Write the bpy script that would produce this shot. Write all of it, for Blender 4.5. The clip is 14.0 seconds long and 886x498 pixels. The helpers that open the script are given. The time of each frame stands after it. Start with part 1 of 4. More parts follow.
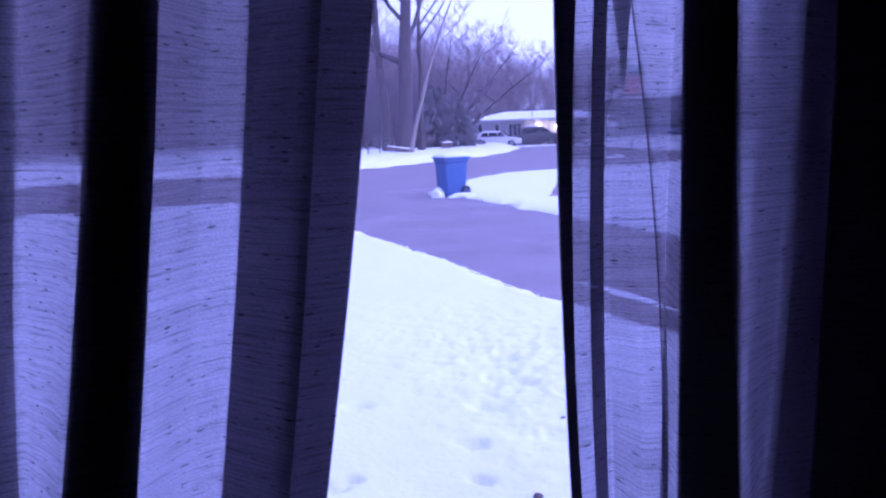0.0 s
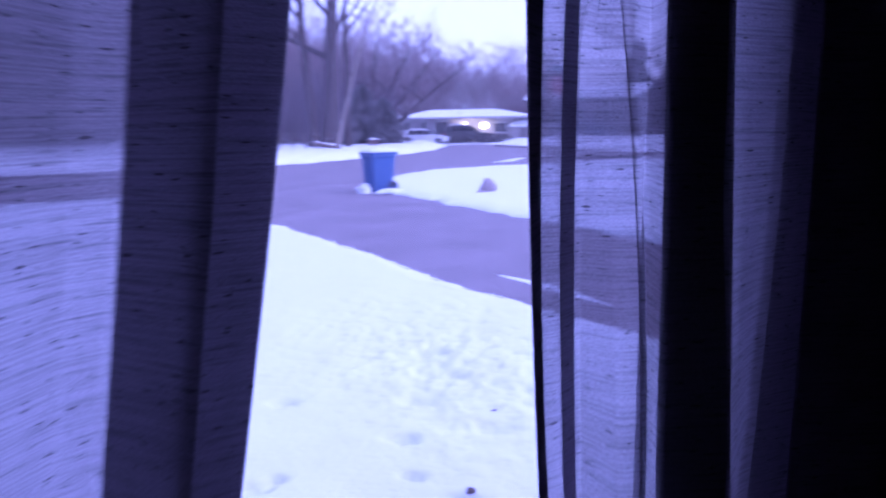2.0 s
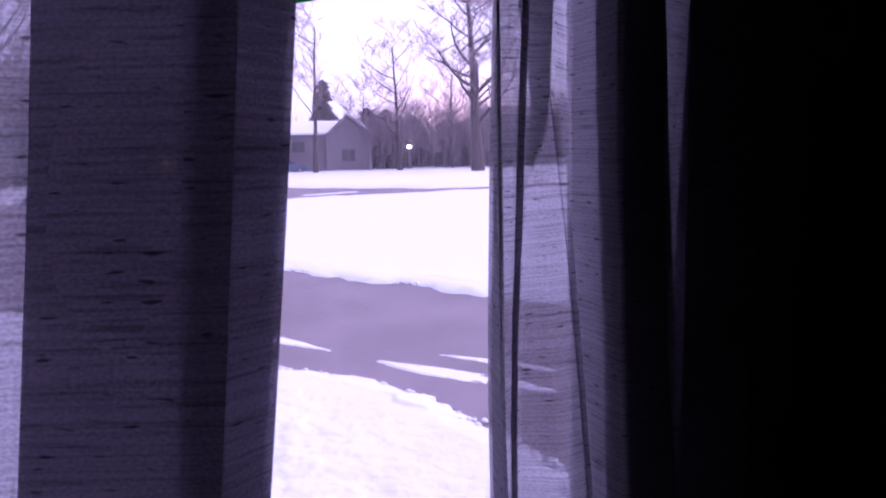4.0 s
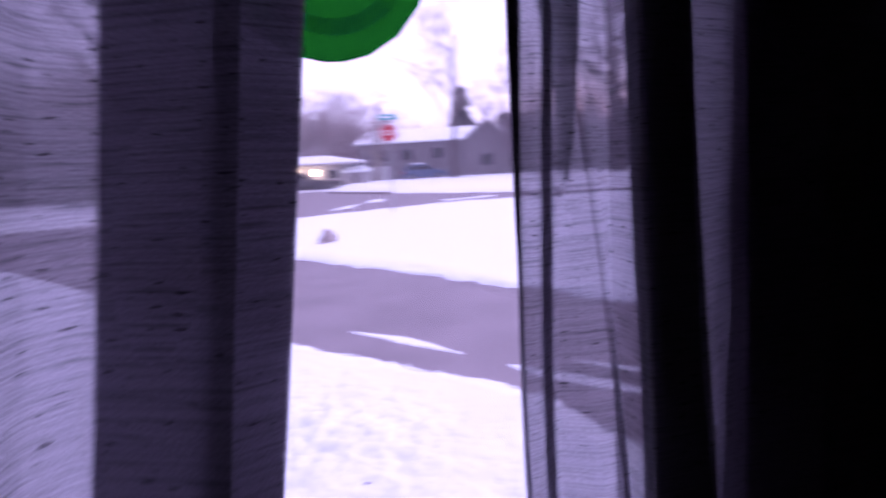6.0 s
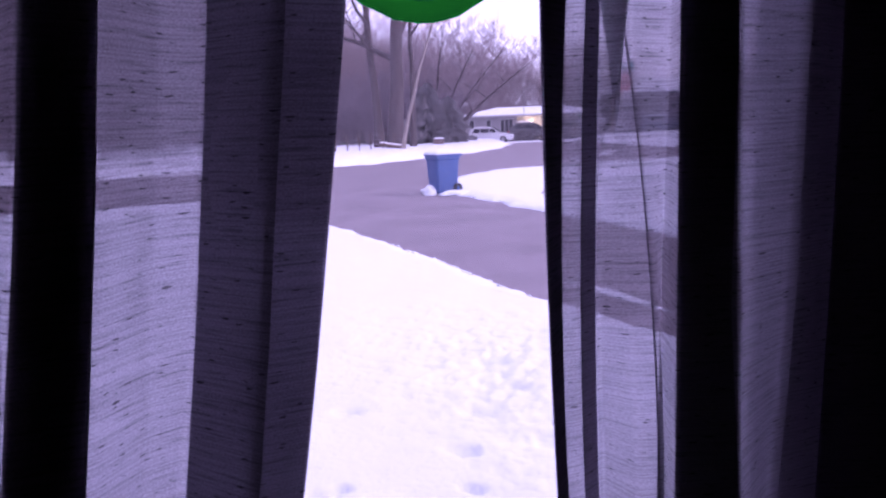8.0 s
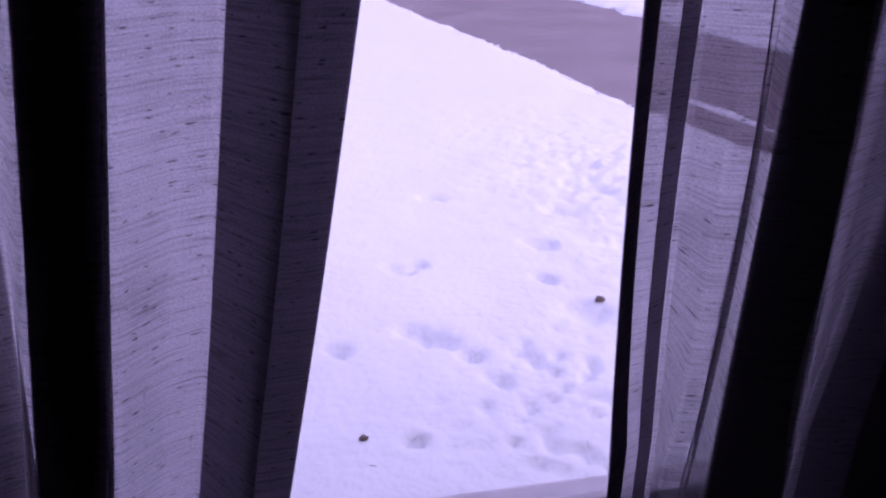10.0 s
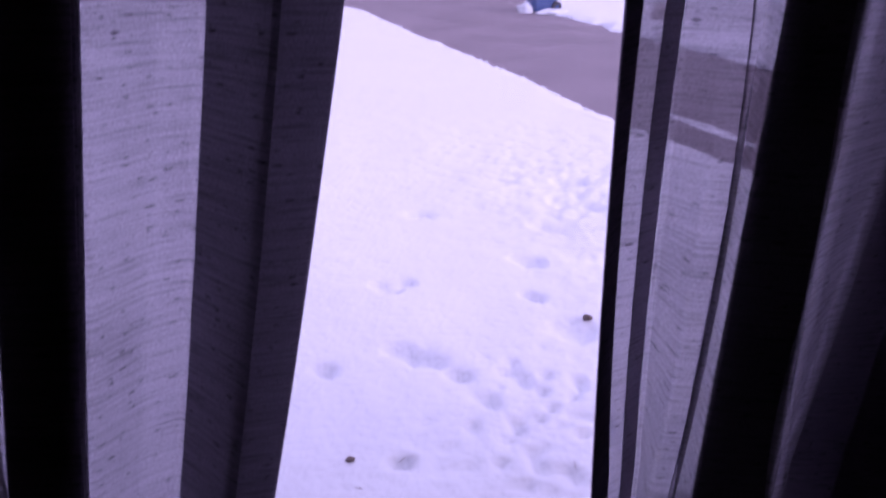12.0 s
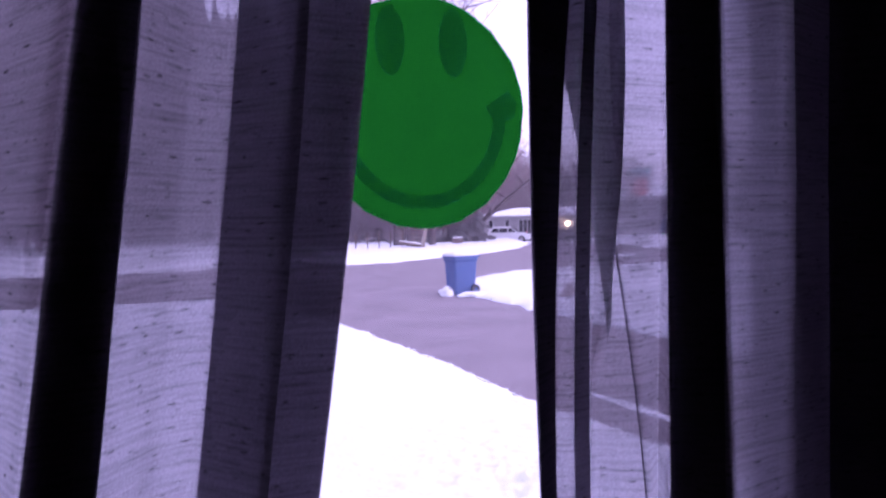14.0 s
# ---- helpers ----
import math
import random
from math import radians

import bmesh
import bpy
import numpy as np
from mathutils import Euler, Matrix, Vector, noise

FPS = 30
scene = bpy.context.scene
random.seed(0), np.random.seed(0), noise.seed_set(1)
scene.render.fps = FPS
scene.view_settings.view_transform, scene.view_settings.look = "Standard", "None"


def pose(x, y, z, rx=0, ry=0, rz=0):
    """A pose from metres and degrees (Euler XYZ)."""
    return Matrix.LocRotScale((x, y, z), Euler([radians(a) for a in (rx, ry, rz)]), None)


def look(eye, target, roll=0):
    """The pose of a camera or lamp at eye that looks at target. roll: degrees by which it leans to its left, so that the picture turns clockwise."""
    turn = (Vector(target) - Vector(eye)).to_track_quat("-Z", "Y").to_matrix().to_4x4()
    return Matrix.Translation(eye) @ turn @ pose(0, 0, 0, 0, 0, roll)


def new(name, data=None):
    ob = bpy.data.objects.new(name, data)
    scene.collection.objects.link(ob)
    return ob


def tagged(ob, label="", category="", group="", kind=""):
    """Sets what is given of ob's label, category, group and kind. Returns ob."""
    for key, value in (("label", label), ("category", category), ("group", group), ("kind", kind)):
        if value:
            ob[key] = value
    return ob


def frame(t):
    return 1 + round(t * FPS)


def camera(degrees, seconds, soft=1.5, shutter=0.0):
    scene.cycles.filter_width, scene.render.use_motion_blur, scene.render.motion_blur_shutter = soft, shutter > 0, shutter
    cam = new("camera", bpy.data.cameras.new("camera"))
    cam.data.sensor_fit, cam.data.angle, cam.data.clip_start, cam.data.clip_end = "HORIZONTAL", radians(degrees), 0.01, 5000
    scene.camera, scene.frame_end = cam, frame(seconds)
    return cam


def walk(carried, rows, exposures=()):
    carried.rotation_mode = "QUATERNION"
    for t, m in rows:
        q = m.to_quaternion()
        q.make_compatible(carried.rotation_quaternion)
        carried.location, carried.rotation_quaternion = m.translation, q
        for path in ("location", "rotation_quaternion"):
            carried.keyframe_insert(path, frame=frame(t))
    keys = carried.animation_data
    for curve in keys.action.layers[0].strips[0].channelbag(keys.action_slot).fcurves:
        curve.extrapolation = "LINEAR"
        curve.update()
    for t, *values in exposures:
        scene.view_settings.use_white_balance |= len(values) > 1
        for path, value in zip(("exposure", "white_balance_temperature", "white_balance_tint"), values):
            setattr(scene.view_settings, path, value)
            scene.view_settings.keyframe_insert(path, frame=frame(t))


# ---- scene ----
cam = camera(62.77, 14.0, soft=2.2, shutter=0.5)

# seconds, place, heading, tilt, lean
PATH = [
    (0.0, 0.0000, 0.0000, 1.7999, -18.69, -9.50, 2.17),
    (0.5, 0.0075, 0.0069, 1.7896, -20.36, -10.04, 1.42),
    (1.0, 0.0096, 0.0075, 1.7862, -20.53, -10.12, 1.39),
    (1.5, 0.0105, -0.0118, 1.7791, -19.66, -10.21, 1.73),
    (2.0, 0.0219, 0.1174, 1.7295, -24.55, -9.80, 1.12),
    (2.3, 0.0230, 0.2062, 1.7366, -33.73, -10.74, 1.36),
    (2.5, 0.0070, 0.2501, 1.7748, -37.38, -10.07, 2.95),
    (3.0, -0.0232, 0.3166, 1.8122, -45.39, -8.42, 1.83),
    (3.5, -0.0519, 0.3368, 1.8202, -48.62, -7.58, 1.53),
    (5.8, -0.0622, 0.2844, 1.8569, -43.81, -7.52, 3.72),
    (6.0, -0.0399, 0.2349, 1.8531, -37.54, -6.88, 3.37),
    (6.5, -0.0377, 0.1079, 1.8415, -20.78, -6.94, 5.34),
    (7.0, 0.0007, 0.0781, 1.8352, -20.24, -6.95, 3.52),
    (7.5, 0.0166, 0.0773, 1.8290, -19.54, -8.64, 3.54),
    (8.0, 0.0316, 0.0513, 1.8409, -19.30, -9.87, 2.23),
    (8.5, 0.0537, 0.0407, 1.8442, -14.15, -9.15, 4.26),
    (8.8, 0.0652, 0.0593, 1.7628, -12.19, -15.81, 0.91),
    (9.0, 0.0641, 0.0742, 1.7208, -12.14, -19.35, -0.08),
    (11.3, 0.0700, 0.0805, 1.6840, -11.05, -25.60, -0.90),
    (11.5, 0.0718, 0.0820, 1.6934, -11.37, -25.29, -1.01),
    (12.0, 0.0744, 0.0846, 1.7132, -12.52, -23.40, -1.27),
    (12.5, 0.0532, 0.0657, 1.7760, -14.69, -16.76, -0.33),
    (12.8, 0.0443, 0.0524, 1.8216, -16.26, -12.30, -0.07),
    (13.0, 0.0385, 0.0457, 1.8609, -17.15, -9.73, 0.34),
    (13.5, 0.0371, 0.0260, 1.9138, -17.94, -5.17, 0.97),
    (14.0, 0.0484, 0.0292, 1.9501, -18.10, -2.20, 1.37),
]
ROWS = []
for t, x, y, z, yaw, tilt, lean in PATH:
    a, b = radians(yaw), radians(tilt)
    way = Vector((-math.sin(a) * math.cos(b), math.cos(a) * math.cos(b), math.sin(b)))
    ROWS.append((t, look((x, y, z), Vector((x, y, z)) + way, -lean)))
EXPOSURES = [
    (0.0, 0.8, 4400, 60), (2.0, 0.8, 4400, 60), (2.5, 0.6, 4550, 61), (3.0, 0.65, 5500, 62), (3.7, 0.9, 5500, 58), (8.5, 0.9, 5500, 58), (9.2, 0.65, 5650, 60), (12.2, 0.6, 5650, 60), (13.0, 0.85, 5550, 58), (14.0, 1.05, 5500, 55),
]
walk(cam, ROWS, EXPOSURES)

# ---- light: dusk sky, a low weak sun behind thin cloud ----
world = bpy.data.worlds.new("dusk")
scene.world = world
world.use_nodes = True
sky = world.node_tree.nodes.new("ShaderNodeTexSky")
sky.sky_type, sky.sun_disc = "NISHITA", False
sky.sun_elevation, sky.sun_rotation = radians(32), radians(118)
sky.air_density, sky.dust_density, sky.ozone_density = 1.0, 4.0, 1.0
back = world.node_tree.nodes["Background"]
back.inputs["Strength"].default_value = 0.15
cloud = world.node_tree.nodes.new("ShaderNodeMix")  # thin even cloud over the clear sky
cloud.data_type = "RGBA"
cloud.inputs["Factor"].default_value = 0.75
cloud.inputs["B"].default_value = (5.7, 5.5, 6.15, 1)
world.node_tree.links.new(sky.outputs[0], cloud.inputs["A"])
# last warm light of the sunset, low over the treeline
wn, wl = world.node_tree.nodes, world.node_tree.links
way, toward, near_it, warm, dusk = wn.new("ShaderNodeTexCoord"), wn.new("ShaderNodeVectorMath"), wn.new("ShaderNodeMapRange"), wn.new("ShaderNodeMath"), wn.new("ShaderNodeMix")
toward.operation, toward.inputs[1].default_value = "DOT_PRODUCT", (math.sin(radians(49.2)), math.cos(radians(49.2)), 0.0)
near_it.inputs["From Min"].default_value, near_it.inputs["From Max"].default_value = 0.986, 1.0
warm.operation, warm.inputs[1].default_value = "POWER", 3.0
dusk.data_type, dusk.inputs["B"].default_value = "RGBA", (7.2, 4.6, 3.7, 1)
wl.new(way.outputs["Generated"], toward.inputs[0]), wl.new(toward.outputs["Value"], near_it.inputs[0]), wl.new(near_it.outputs[0], warm.inputs[0])
wl.new(warm.outputs[0], dusk.inputs["Factor"]), wl.new(cloud.outputs["Result"], dusk.inputs["A"]), wl.new(dusk.outputs["Result"], back.inputs[0])
sun = new("sun", bpy.data.lights.new("sun", "SUN"))
sun.data.energy, sun.data.angle, sun.data.color = 0.5, radians(30), (1.0, 0.92, 0.86)
sun.matrix_world = look((0, 0, 0), (-math.sin(radians(118)), -math.cos(radians(118)), -math.tan(radians(32))))


# ---- materials ----
def material(name, colour, rough=0.8, second=None, scale=8.0, amount=0.5, bump=0.0, bump_scale=60.0, metal=0.0, stretch=(1, 1, 1), fine=0.12, each=0.0):
    m = bpy.data.materials.new(name)
    m.use_nodes = True
    n, l = m.node_tree.nodes, m.node_tree.links
    p = n["Principled BSDF"]
    p.inputs["Roughness"].default_value, p.inputs["Metallic"].default_value = rough, metal
    co = n.new("ShaderNodeTexCoord")
    mp = n.new("ShaderNodeMapping")
    mp.inputs["Scale"].default_value = stretch
    l.new(co.outputs["Object"], mp.inputs["Vector"])
    big, small = n.new("ShaderNodeTexNoise"), n.new("ShaderNodeTexNoise")
    big.inputs["Scale"].default_value, small.inputs["Scale"].default_value = scale, bump_scale
    big.inputs["Detail"].default_value, small.inputs["Detail"].default_value = 6, 4
    l.new(mp.outputs[0], big.inputs["Vector"]), l.new(mp.outputs[0], small.inputs["Vector"])
    ramp = n.new("ShaderNodeValToRGB")
    ramp.color_ramp.elements[0].position, ramp.color_ramp.elements[1].position = 0.5 - amount / 2, 0.5 + amount / 2
    ramp.color_ramp.elements[0].color = (*colour, 1)
    ramp.color_ramp.elements[1].color = (*(second or [c * 0.8 for c in colour]), 1)
    l.new(big.outputs[0], ramp.inputs[0])
    grain = n.new("ShaderNodeMix")
    grain.data_type, grain.blend_type = "RGBA", "MULTIPLY"
    grain.inputs["Factor"].default_value = fine * 3
    l.new(ramp.outputs[0], grain.inputs["A"]), l.new(small.outputs["Color"], grain.inputs["B"])
    bw = n.new("ShaderNodeMapRange")
    bw.inputs["To Min"].default_value, bw.inputs["To Max"].default_value = 0.6, 1.4
    l.new(small.outputs[0], bw.inputs[0]), l.new(bw.outputs[0], grain.inputs["B"])
    out = grain.outputs["Result"]
    if each:
        info, mr, mul = n.new("ShaderNodeObjectInfo"), n.new("ShaderNodeMapRange"), n.new("ShaderNodeMix")
        mul.data_type, mul.blend_type, mul.inputs["Factor"].default_value = "RGBA", "MULTIPLY", 1
        mr.inputs["To Min"].default_value, mr.inputs["To Max"].default_value = 1 - each, 1 + each
        l.new(info.outputs["Random"], mr.inputs[0]), l.new(out, mul.inputs["A"]), l.new(mr.outputs[0], mul.inputs["B"])
        out = mul.outputs["Result"]
    l.new(out, p.inputs["Base Color"])
    if bump:
        b = n.new("ShaderNodeBump")
        b.inputs["Strength"].default_value, b.inputs["Distance"].default_value = bump, 0.01
        l.new(small.outputs[0], b.inputs["Height"]), l.new(b.outputs[0], p.inputs["Normal"])
    return m


def cloth(name, colour, clear, pass_on):
    """Thin woven cloth with gaps between uneven threads: part clear, part glowing through, part matt."""
    m = bpy.data.materials.new(name)
    m.use_nodes = True
    n, l = m.node_tree.nodes, m.node_tree.links
    n.remove(n["Principled BSDF"])
    co = n.new("ShaderNodeUVMap")
    co.uv_map = "cloth"

    def threads(sx, sz, detail):
        mp, tex = n.new("ShaderNodeMapping"), n.new("ShaderNodeTexNoise")
        mp.inputs["Scale"].default_value = (sx, sz, 1)
        tex.inputs["Scale"].default_value, tex.inputs["Detail"].default_value = 1, detail
        l.new(co.outputs[0], mp.inputs["Vector"]), l.new(mp.outputs[0], tex.inputs["Vector"])
        return tex.outputs[0]

    def rng(src, a, b, c, d):
        r = n.new("ShaderNodeMapRange")
        for k, v in zip(("From Min", "From Max", "To Min", "To Max"), (a, b, c, d)):
            r.inputs[k].default_value = v
        l.new(src, r.inputs[0])
        return r.outputs[0]

    def times(a, b):
        r = n.new("ShaderNodeMath")
        r.operation = "MULTIPLY"
        l.new(a, r.inputs[0])
        l.new(b, r.inputs[1]) if not isinstance(b, float) else None
        if isinstance(b, float):
            r.inputs[1].default_value = b
        return r.outputs[0]

    slub = rng(threads(20, 420, 1), 0.55, 0.72, 1.04, 0.60)
    line = rng(threads(3, 620, 0), 0.40, 0.66, 1.08, 0.82)
    knot = rng(threads(80, 380, 0), 0.72, 0.80, 1.0, 0.25)
    fine = times(rng(threads(500, 700, 1), 0.3, 0.7, 0.72, 1.2), line)
    wide = times(rng(threads(5, 9, 3), 0.3, 0.7, 0.82, 1.12), rng(threads(26, 1.2, 2), 0.3, 0.7, 0.76, 1.22))
    open_part = times(times(times(slub, knot), times(fine, wide)), clear)
    diff, tran, clr = n.new("ShaderNodeBsdfDiffuse"), n.new("ShaderNodeBsdfTranslucent"), n.new("ShaderNodeBsdfTransparent")
    yarn = n.new("ShaderNodeMix")
    yarn.data_type, yarn.blend_type, yarn.inputs["Factor"].default_value = "RGBA", "MULTIPLY", 1
    yarn.inputs["A"].default_value = (*colour, 1)
    l.new(times(times(slub, knot), fine), yarn.inputs["B"])
    l.new(yarn.outputs["Result"], diff.inputs[0]), l.new(yarn.outputs["Result"], tran.inputs[0])
    clr.inputs[0].default_value = (0.945, 0.90, 1.0, 1)
    body, mix = n.new("ShaderNodeMixShader"), n.new("ShaderNodeMixShader")
    body.inputs[0].default_value = pass_on
    l.new(diff.outputs[0], body.inputs[1]), l.new(tran.outputs[0], body.inputs[2])
    l.new(open_part, mix.inputs[0]), l.new(body.outputs[0], mix.inputs[1]), l.new(clr.outputs[0], mix.inputs[2])
    l.new(mix.outputs[0], n["Material Output"].inputs[0])
    return m


def glow(name, colour, strength):
    m = bpy.data.materials.new(name)
    m.use_nodes = True
    p = m.node_tree.nodes["Principled BSDF"]
    p.inputs["Base Color"].default_value = (*colour, 1)
    p.inputs["Emission Color"].default_value, p.inputs["Emission Strength"].default_value = (*colour, 1), strength
    return m


def pane_glass(name):
    """Window glass with a thin uneven layer of grime and dried drops that scatters a little daylight; it also paints a
    veiling haze over the view.
    """
    m = bpy.data.materials.new(name)
    m.use_nodes = True
    n, l = m.node_tree.nodes, m.node_tree.links
    n.remove(n["Principled BSDF"])
    clr, gls, mix = n.new("ShaderNodeBsdfTransparent"), n.new("ShaderNodeBsdfGlossy"), n.new("ShaderNodeMixShader")
    clr.inputs[0].default_value = (0.96, 0.97, 0.97, 1)
    gls.inputs["Roughness"].default_value = 0.02
    mix.inputs[0].default_value = 0.03
    # pale scatter over the whole pane imitates veiling haze; smears and drops vary it
    haze_film, hazed = n.new("ShaderNodeBsdfTranslucent"), n.new("ShaderNodeMixShader")
    haze_film.inputs[0].default_value = (0.86, 0.76, 0.82, 1)
    co, smear, drop, low, high, total = n.new("ShaderNodeTexCoord"), n.new("ShaderNodeTexNoise"), n.new("ShaderNodeTexNoise"), n.new("ShaderNodeMapRange"), n.new("ShaderNodeMapRange"), n.new("ShaderNodeMath")
    smear.inputs["Scale"].default_value, smear.inputs["Detail"].default_value = 7, 4
    drop.inputs["Scale"].default_value, drop.inputs["Detail"].default_value = 150, 1
    low.inputs["To Min"].default_value, low.inputs["To Max"].default_value = 0.014, 0.046
    high.inputs["From Min"].default_value, high.inputs["From Max"].default_value, high.inputs["To Max"].default_value = 0.76, 0.82, 0.12
    l.new(co.outputs["Object"], smear.inputs["Vector"]), l.new(co.outputs["Object"], drop.inputs["Vector"])
    l.new(smear.outputs[0], low.inputs[0]), l.new(drop.outputs[0], high.inputs[0])
    l.new(low.outputs[0], total.inputs[0]), l.new(high.outputs[0], total.inputs[1])
    l.new(clr.outputs[0], mix.inputs[1]), l.new(gls.outputs[0], mix.inputs[2])
    l.new(total.outputs[0], hazed.inputs[0]), l.new(mix.outputs[0], hazed.inputs[1]), l.new(haze_film.outputs[0], hazed.inputs[2])
    l.new(hazed.outputs[0], n["Material Output"].inputs[0])
    return m


SNOW = material("snow", (0.74, 0.785, 0.82), 0.7, (0.68, 0.72, 0.77), 2.5, 0.5, 1.0, 26, fine=0.05)
SNOW_FAR = material("snow_far", (0.76, 0.79, 0.82), 0.8, (0.70, 0.73, 0.77), 0.4, 0.6, 0.3, 6, fine=0.05)
ASPHALT = material("frosted_asphalt", (0.138, 0.114, 0.130), 0.75, (0.226, 0.190, 0.212), 0.9, 0.5, 0.4, 90)
FABRIC = cloth("thin_linen", (0.322, 0.303, 0.336), 0.225, 0.5)
PLASTER = material("wall_paint", (0.12, 0.115, 0.12), 0.8, None, 3, 0.5, 0.1, 200)
FLOORWOOD = material("floor_wood", (0.16, 0.09, 0.05), 0.5, (0.10, 0.055, 0.03), 6, 0.6, 0.2, 40, stretch=(1, 12, 1))
VINYL = material("window_vinyl", (0.62, 0.61, 0.64), 0.45, (0.5, 0.49, 0.52), 14, 0.5, 0.1, 90)
DARK_PAINT = material("dark_blue_paint", (0.03, 0.045, 0.07), 0.5, (0.05, 0.06, 0.08), 20, 0.5, 0.1, 120)
GLASS = pane_glass("window_glass")
BLUE = material("blue_plastic", (0.014, 0.062, 0.21), 0.5, (0.035, 0.10, 0.27), 7, 0.6, 0.15, 60)
BLACK_RUBBER = material("black_rubber", (0.02, 0.02, 0.022), 0.7, None, 20, 0.5, 0.2, 90)
BARK = material("bark", (0.042, 0.031, 0.034), 0.9, (0.075, 0.058, 0.060), 3, 0.6, 0.8, 25, stretch=(2, 2, 0.4))
PALE_BARK = material("pale_bark", (0.30, 0.26, 0.23), 0.9, (0.18, 0.15, 0.13), 4, 0.6, 0.5, 25, stretch=(1, 1, 3))
TWIG = material("twigs", (0.22, 0.165, 0.175), 0.9, (0.34, 0.27, 0.28), 1.2, 0.7)
NEEDLES = material("conifer_needles", (0.070, 0.069, 0.076), 0.9, (0.125, 0.118, 0.126), 2, 0.6)
SIDING = material("pale_siding", (0.34, 0.32, 0.335), 0.7, (0.29, 0.275, 0.29), 2, 0.6, 0.1, 30)
GREY_SIDING = material("grey_siding", (0.16, 0.14, 0.155), 0.75, (0.21, 0.185, 0.205), 1.5, 0.6, 0.1, 30)
TRIM = material("white_trim", (0.5, 0.49, 0.5), 0.6, None, 4, 0.5)
DARK_GLASS = material("dark_window", (0.02, 0.02, 0.03), 0.1, (0.04, 0.04, 0.05), 1, 0.5)
CAR_WHITE = material("white_car_paint", (0.70, 0.70, 0.72), 0.25, (0.62, 0.62, 0.65), 2, 0.6)
CAR_DARK = material("dark_car_paint", (0.06, 0.058, 0.065), 0.3, (0.085, 0.08, 0.09), 2, 0.6)
STEEL = material("galvanised_steel", (0.35, 0.35, 0.36), 0.5, (0.25, 0.25, 0.26), 6, 0.6, 0.1, 60, metal=0.7)
SIGN_RED = material("sign_red", (0.42, 0.02, 0.03), 0.5, (0.34, 0.02, 0.03), 5, 0.6)
SIGN_WHITE = material("sign_white", (0.75, 0.75, 0.75), 0.5, None, 5, 0.6)
SIGN_TEAL = material("sign_teal", (0.02, 0.30, 0.30), 0.5, (0.02, 0.25, 0.26), 5, 0.6)
STONE = material("stone", (0.36, 0.30, 0.29), 0.9, (0.26, 0.22, 0.22), 7, 0.6, 0.8, 30)
DEAD_WOOD = material("dead_wood", (0.13, 0.09, 0.07), 0.9, (0.08, 0.06, 0.05), 9, 0.6, 0.5, 60)
LAMP_YELLOW = glow("porch_lamp_glow", (1.0, 0.80, 0.38), 14)
LAMP_WHITE = glow("yard_lamp_glow", (1.0, 0.93, 0.75), 30)


# ---- mesh helpers ----
def thing(name, label, category, group="", kind="", at=(0, 0, 0), turn=0.0):
    e = new(name)
    e.matrix_world = pose(*at, 0, 0, turn)
    return tagged(e, label, category, group, kind)


def part(name, bm, mat, parent=None, label="", smooth=False):
    me = bpy.data.meshes.new(name)
    bm.to_mesh(me)
    bm.free()
    me.materials.append(mat)
    if smooth:
        me.polygons.foreach_set("use_smooth", [True] * len(me.polygons))
    ob = new(name, me)
    ob.parent = parent
    if label:
        ob["label"] = label
    return ob


def mesh(name, verts, faces, mat, parent=None, label="", smooth=False):
    me = bpy.data.meshes.new(name)
    me.from_pydata(verts, [], faces)
    me.materials.append(mat)
    if smooth:
        me.polygons.foreach_set("use_smooth", [True] * len(me.polygons))
    me.update()
    ob = new(name, me)
    ob.parent = parent
    if label:
        ob["label"] = label
    return ob


def box(bm, x0, x1, y0, y1, z0, z1, bevel=0.0):
    r = bmesh.ops.create_cube(bm, size=1, matrix=Matrix.LocRotScale(((x0 + x1) / 2, (y0 + y1) / 2, (z0 + z1) / 2), None, (x1 - x0, y1 - y0, z1 - z0)))
    if bevel:
        vs = set(r["verts"])
        bmesh.ops.bevel(bm, geom=[e for e in bm.edges if e.verts[0] in vs], offset=bevel, segments=2, affect="EDGES", profile=0.5)
    return bm


def boxed(x0, x1, y0, y1, z0, z1, bevel=0.0):
    return box(bmesh.new(), x0, x1, y0, y1, z0, z1, bevel)


def tube(bm, p, q, r0, r1, n=8):
    p, q = Vector(p), Vector(q)
    d = q - p
    m = Matrix.Translation((p + q) / 2) @ d.to_track_quat("Z", "Y").to_matrix().to_4x4()
    bmesh.ops.create_cone(bm, cap_ends=True, segments=n, radius1=r0, radius2=r1, depth=d.length, matrix=m)
    return bm


def tubed(p, q, r0, r1, n=8):
    return tube(bmesh.new(), p, q, r0, r1, n)


def extruded(outline, y0, y1):
    """A solid with the given (x, z) outline, from y0 to y1."""
    bm = bmesh.new()
    a = [bm.verts.new((x, y0, z)) for x, z in outline]
    b = [bm.verts.new((x, y1, z)) for x, z in outline]
    bm.faces.new(a), bm.faces.new(b[::-1])
    for i in range(len(a)):
        j = (i + 1) % len(a)
        bm.faces.new((a[j], a[i], b[i], b[j]))
    bmesh.ops.recalc_face_normals(bm, faces=bm.faces)
    return bm


LATTICE = np.random.RandomState(7).rand(257, 257)


